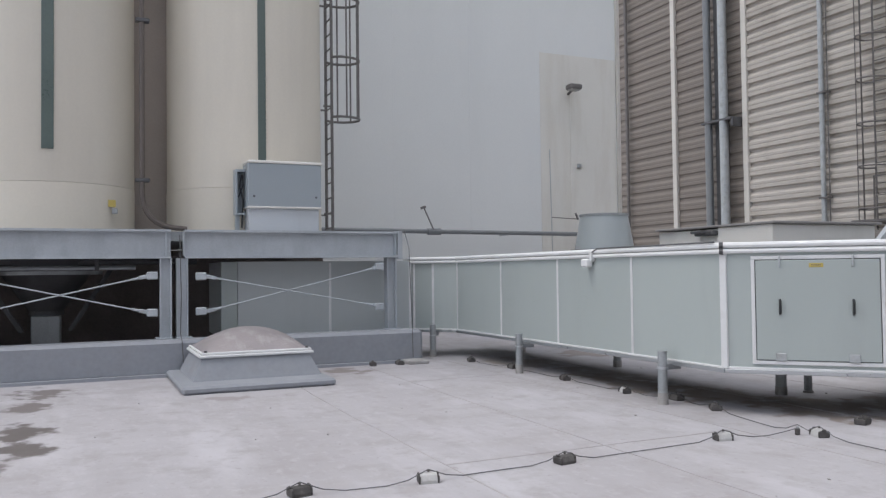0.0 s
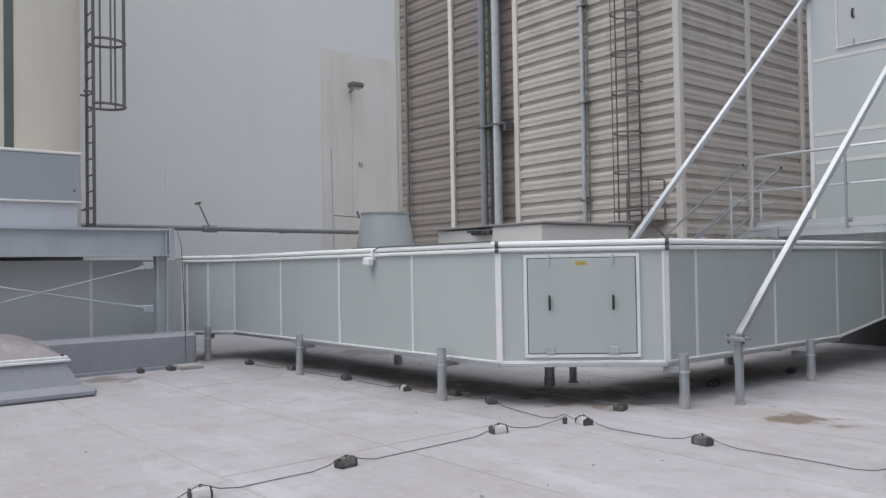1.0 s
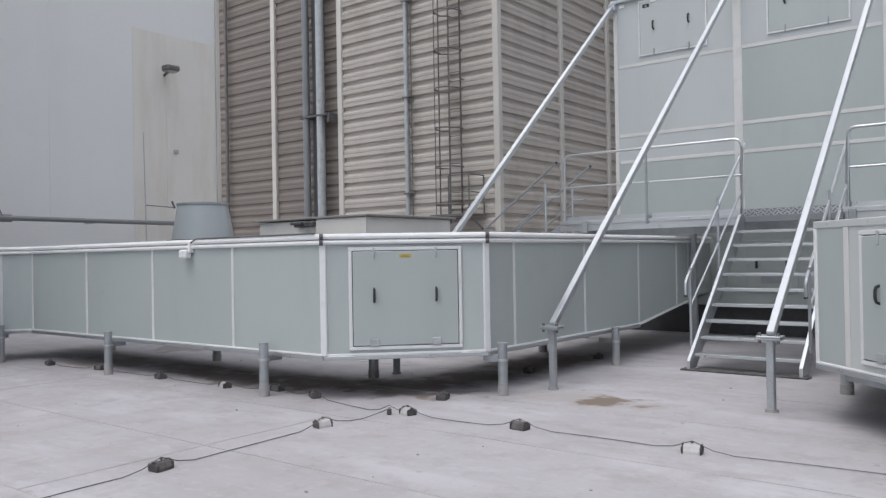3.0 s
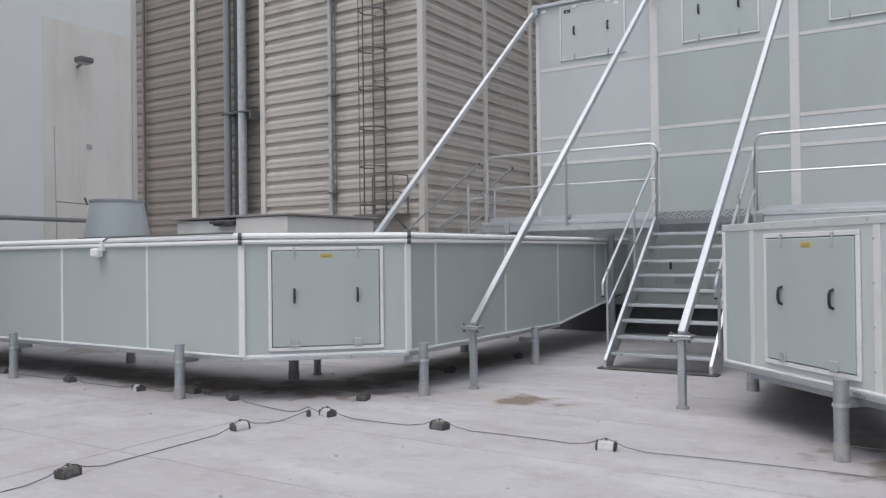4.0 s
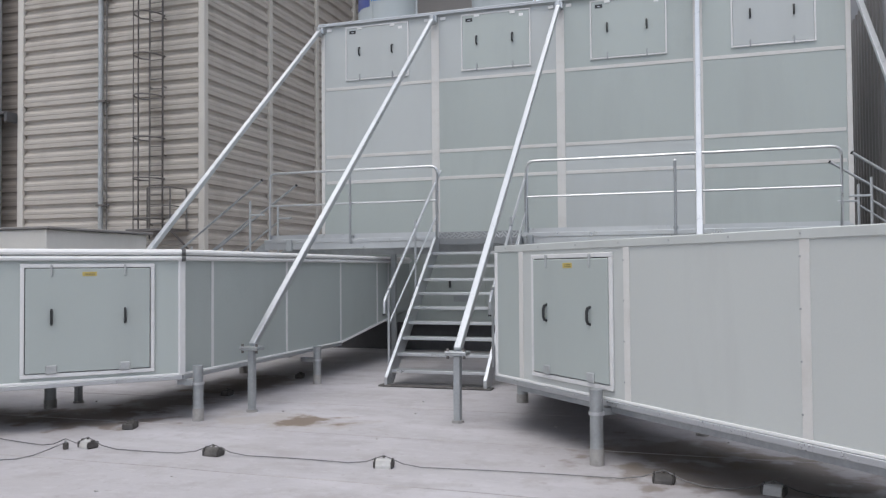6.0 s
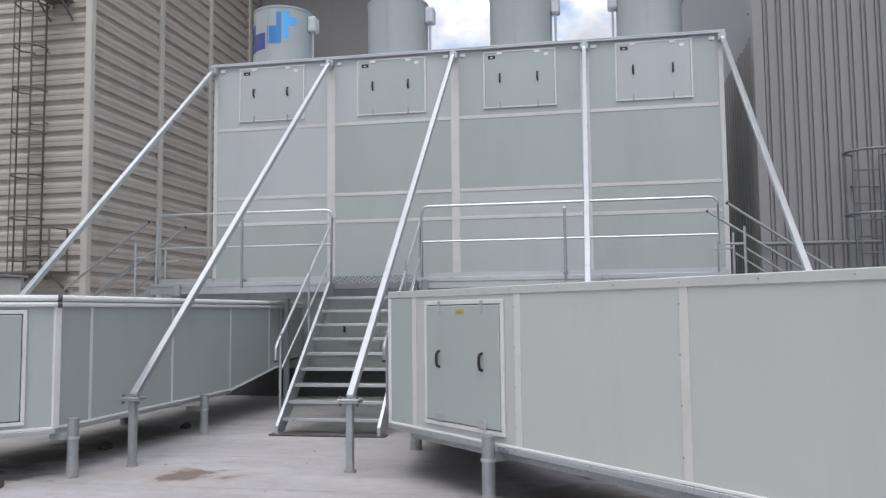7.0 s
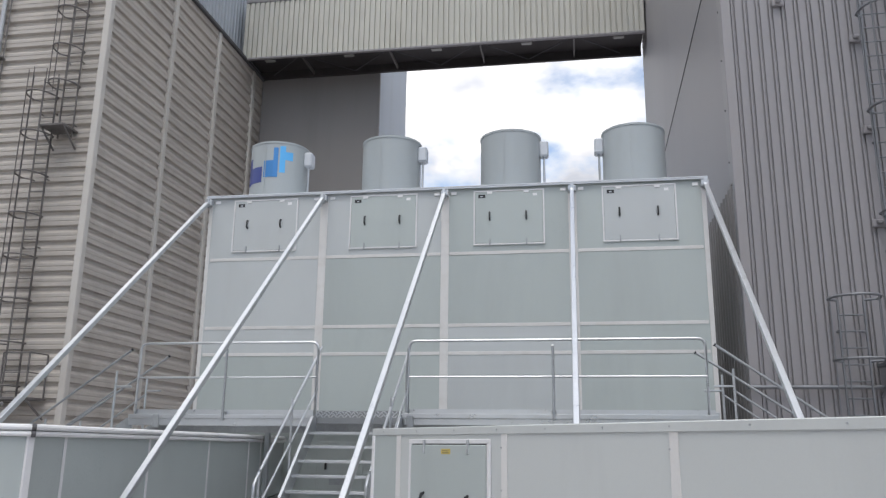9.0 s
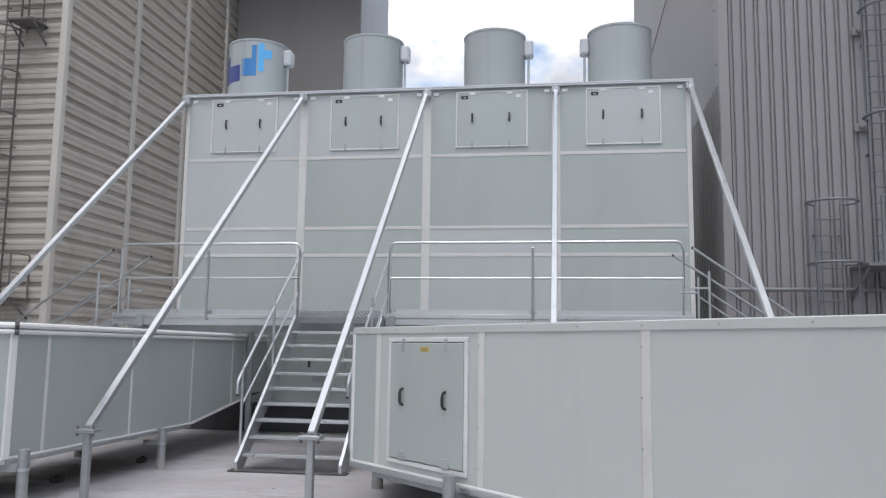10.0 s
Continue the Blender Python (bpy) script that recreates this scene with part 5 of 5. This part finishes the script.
part("pipe", tube(bmesh.new(), (-17.0, 20.3, 0), (-17.0, 20.3, 17.3), 0.075, 14), PIPE, dp, smooth=True)
part("cable", tube(bmesh.new(), (-16.82, 20.34, 0), (-16.82, 20.34, 17.3), 0.02, 6), CAGE, dp)
for z in (3.5, 6.6, 9.7, 12.8):
    part("clip", B(-17.1, -16.78, 20.2, 20.42, z, z + 0.05), CAGE, dp)
ep = thing("edge_downpipe", "thin dark pipe in the corner beside the coated wall", "pipe", (-26.4, 20.3, 0))
part("pipe", tube(bmesh.new(), (-26.3, 20.3, 0), (-26.3, 20.3, 17.3), 0.07, 10), CAGE, ep)

caged_ladder("caged_ladder", "dark steel caged ladder on the warehouse front", (-15.0, 20.4, 0), (0, -1, 0), (1, 0, 0), 2.5, 12.0, 2.75, [3.05, 4.19, 5.35, 6.55, 7.72, 8.9, 10.1, 11.3], CAGE, 0.45, 0.95, 0.4)
caged_ladder("caged_ladder", "dark steel upper caged ladder on the warehouse front", (-14.35, 20.4, 0), (0, -1, 0), (1, 0, 0), 10.1, 17.9, 11.5, [11.6, 12.7, 13.9, 15.1, 16.3], CAGE, 0.45, 0.95, 0.4)


def landing(x0, x1, y0, y1, z, rail, label, mtl, post_sides):
    t = thing("ladder_landing", label, "landing", ((x0 + x1) / 2, (y0 + y1) / 2, z))
    part("deck", B(x0, x1, y0, y1, z - 0.06, z, 0.005), mtl, t)
    for x in (x0 + 0.03, x1 - 0.03):
        part("strut", bar(bmesh.new(), (x, y0 + 0.05, z - 0.06), (x, y1, z - 0.55), 0.04), mtl, t)
    for x, y in post_sides:
        part("post", bar(bmesh.new(), (x, y, z), (x, y, z + rail), 0.035), mtl, t)
    if rail:
        for h in (rail, rail * 0.55):
            part("rail", bent(bmesh.new(), [(x, y, z + h) for x, y in post_sides], 0.018, 6), mtl, t)
    return t


landing(-15.5, -14.0, 19.55, 20.4, 2.75, 1.15, "small dark steel landing with rails at the ladder foot", CAGE, [(-14.05, 20.35), (-14.05, 19.6), (-14.8, 19.6)])
landing(-14.8, -14.05, 19.7, 20.4, 10.35, 0.0, "small dark steel landing between two ladders", CAGE, [])
caged_ladder("caged_ladder", "grey steel caged ladder on the ribbed hall", (4.62, RY, 0), (0, -1, 0), (1, 0, 0), 1.2, 4.12, 1.3, [3.08, 4.12], CAGE_GREY, 0.42, 0.8, 0.40)
caged_ladder("caged_ladder", "tall grey steel caged ladder on the ribbed hall", (5.6, RY, 0), (0, -1, 0), (1, 0, 0), 2.6, 16.0, 5.5, [5.6, 7.5, 9.4, 11.3], CAGE_GREY, 0.5, 0.85, 0.38)
landing(4.98, 6.6, RY - 0.9, RY, 3.05, 1.1, "grey steel landing with rails on the ribbed hall", CAGE_GREY, [(6.55, RY - 0.05), (6.55, RY - 0.85), (5.25, RY - 0.85)])


# ---- laps of the roof sheets ----
def lap(points):
    line = []
    rng = random.Random(len(points) + int(points[0][1] * 10))
    for (x0, y0), (x1, y1) in zip(points, points[1:]):
        n = max(2, int(math.hypot(x1 - x0, y1 - y0) / 0.5))
        line += [(x0 + (x1 - x0) * k / n + rng.uniform(-0.012, 0.012), y0 + (y1 - y0) * k / n + rng.uniform(-0.012, 0.012)) for k in range(n)]
    line.append(points[-1])
    bmc = bmesh.new()
    rows_ = []
    for i, (x, y) in enumerate(line):
        a, b = line[max(0, i - 1)], line[min(len(line) - 1, i + 1)]
        t = Vector((b[0] - a[0], b[1] - a[1], 0)).normalized()
        s_ = Vector((-t.y, t.x, 0))
        w = rng.uniform(0.003, 0.009)
        rows_.append([bmc.verts.new(Vector((x, y, z)) + s_ * k) for k, z in ((-w, 0.0005), (-w * 0.6, 0.0045), (w * 0.6, 0.0045), (w, 0.0005))])
    for a, b in zip(rows_, rows_[1:]):
        for k in range(3):
            bmc.faces.new((a[k], a[k + 1], b[k + 1], b[k]))
    return part("membrane_lap", bmc, LAP, roof)


for y in (3.02, 4.5, 5.96, 7.5, 9.02):
    lap([(-12.3, y + 0.05), (-8.5, y - 0.02), (-4.0, y), (-1.0, y - 0.03), (9.0, y + 0.06)])
for x, y0, y1 in ((-5.64, 3.0, 5.9), (-10.2, 4.5, 6.0)):
    lap([(x, y0), (x - 0.06, y1)])


# ---- lightning conductor on the roof ----
def conductor_block(x, y, turn, pale, w=0.12):
    c = thing("conductor_block", "weathered concrete roof block with a pale face" if pale else "dark weathered roof block holding the conductor wire", "roof block", (x, y, 0), "conductor blocks on the roof")
    m = Matrix.Translation((x, y, 0)) @ Matrix.Rotation(radians(turn), 4, "Z")
    prof = [(-0.05, 0), (0.05, 0), (0.048, 0.022), (0.03, 0.058), (0.013, 0.068), (-0.013, 0.068), (-0.03, 0.058), (-0.048, 0.022)]
    bmc = bmesh.new()
    a = [bmc.verts.new(m @ Vector((-w / 2, u, v))) for u, v in prof]
    b = [bmc.verts.new(m @ Vector((w / 2, u, v))) for u, v in prof]
    bmc.faces.new(a); bmc.faces.new(b[::-1])
    for i in range(len(prof)):
        j = (i + 1) % len(prof)
        bmc.faces.new((a[i], a[j], b[j], b[i]))
    part("block", bmc, PALE if pale else RUBBER, c)
    for e in (-1, 1):
        bmc = bmesh.new()
        box(bmc, e * (w / 2 + 0.001), e * (w / 2 + 0.016), -0.055, 0.055, 0.0, 0.06, 0.01, m)
        box(bmc, e * (w / 2 + 0.001), e * (w / 2 + 0.016), -0.022, 0.022, 0.06, 0.074, 0.005, m)
        part("end_cap", bmc, RUBBER, c)
    part("wire_holder", box(bmesh.new(), -0.01, 0.01, -0.01, 0.01, 0.074, 0.088, 0.004, m), RUBBER, c)
    return c


row_a = [(-5.33, 0.7, 12, 0), (-5.31, 1.77, 10, 0), (-5.24, 2.68, -12, 1), (-5.29, 3.85, 8, 0), (-5.39, 5.53, -14, 1)]
row_b = [(-5.12, 6.38, 75, 1), (-3.88, 6.42, 88, 0), (-2.36, 6.43, 100, 1), (-0.27, 6.56, 86, 0), (0.45, 6.46, 70, 1)]
row_c = [(-5.34, 7.2, 20, 0), (-6.58, 6.54, 60, 0), (-7.29, 6.62, 90, 0), (-8.0, 6.43, 75, 1), (-9.33, 6.43, 80, 0), (-10.84, 6.45, 95, 0), (-12.0, 6.31, 80, 0),
         (-12.2, 5.12, 90, 0), (-12.25, 4.68, 75, 0), (-5.6, 9.3, 10, 0), (-5.5, 11.0, 15, 0)]
for x, y, a, pale in row_a + row_b + row_c:
    conductor_block(x, y, a + 90, pale)
solo("paving_slab", B(-12.45, -12.1, 5.25, 5.6, 0.0, 0.06, 0.012), CONCRETE, "small grey concrete slab at the parapet's end", "slab")


def wire(pts, seed):
    rng = random.Random(seed)
    line = []
    for a, b in zip(pts, pts[1:]):
        a, b = Vector(a), Vector(b)
        n = max(2, int((b - a).length / 0.14))
        w = rng.uniform(-0.05, 0.05)
        for k in range(n):
            t = k / n
            sag = math.sin(math.pi * t)
            off = Vector((b.y - a.y, a.x - b.x, 0)).normalized() * w * sag
            p = a.lerp(b, t) + off
            p.z = max(0.011, 0.092 - 0.3 * min(t, 1 - t) * (b - a).length * 1.3)
            line.append(p)
    line.append(Vector(pts[-1]))
    return bent(bmesh.new(), line, 0.0042, 5)


bits = bmesh.new()
rng_b = random.Random(7)
for k in range(70):
    x, y, r = rng_b.uniform(-11.5, 1.5), rng_b.uniform(0.5, 9.5), rng_b.uniform(0.004, 0.014)
    made = bmesh.ops.create_icosphere(bits, subdivisions=1, radius=r)["verts"]
    bmesh.ops.transform(bits, matrix=Matrix.Translation((x, y, r * 0.5)) @ Matrix.Diagonal((1.4, 0.9, 0.6, 1)), verts=made)
solo("grit", bits, CONCRETE, "scattered bits of grit on the roof membrane", "grit", kind="stuff")

joint = (-5.26, 6.27, 0.06)
solo("conductor_wire", wire([(-5.35, -2.5, 0.05)] + [(x, y, 0.12) for x, y, *_ in row_a] + [joint], 1), CABLE, "thin grey lightning conductor wire across the roof", "wire")
solo("conductor_wire", wire([joint] + [(x, y, 0.12) for x, y, *_ in row_b] + [(3.5, 6.4, 0.02)], 2), CABLE, "thin grey lightning conductor wire across the roof", "wire")
solo("conductor_wire", wire([joint] + [(x, y, 0.12) for x, y, *_ in row_c[1:7]], 3), CABLE, "thin grey conductor wire below the duct", "wire")
jc = thing("wire_clamp", "small dark clamp joining the conductor wires", "clamp", (-5.26, 6.27, 0))
part("body", B(-5.28, -5.24, 6.25, 6.29, 0.0, 0.06, 0.008), RUBBER, jc)
part("bolt", tube(bmesh.new(), (-5.26, 6.27, 0.06), (-5.26, 6.27, 0.075), 0.014, 6), GALV_DULL, jc)
gw = thing("down_conductor", "thin grey wire running down from the frame to the roof", "wire", (-12.6, 5.45, 0))
part("wire", bent(bmesh.new(), [(-12.78, 5.45, 2.2), (-12.6, 5.46, 1.9), (-12.46, 5.45, 0.6), (-12.44, 5.45, 0.08)], 0.007, 5), CABLE, gw)
gw2 = thing("down_conductor", "thin grey wire running down the frame column", "wire", (-12.48, 1.78, 0))
part("wire", bent(bmesh.new(), [(-12.78, 1.78, 2.1), (-12.77, 1.8, 1.2), (-12.7, 1.78, 0.6), (-12.47, 1.78, 0.5), (-12.45, 1.8, 0.06)], 0.007, 5), CABLE, gw2)
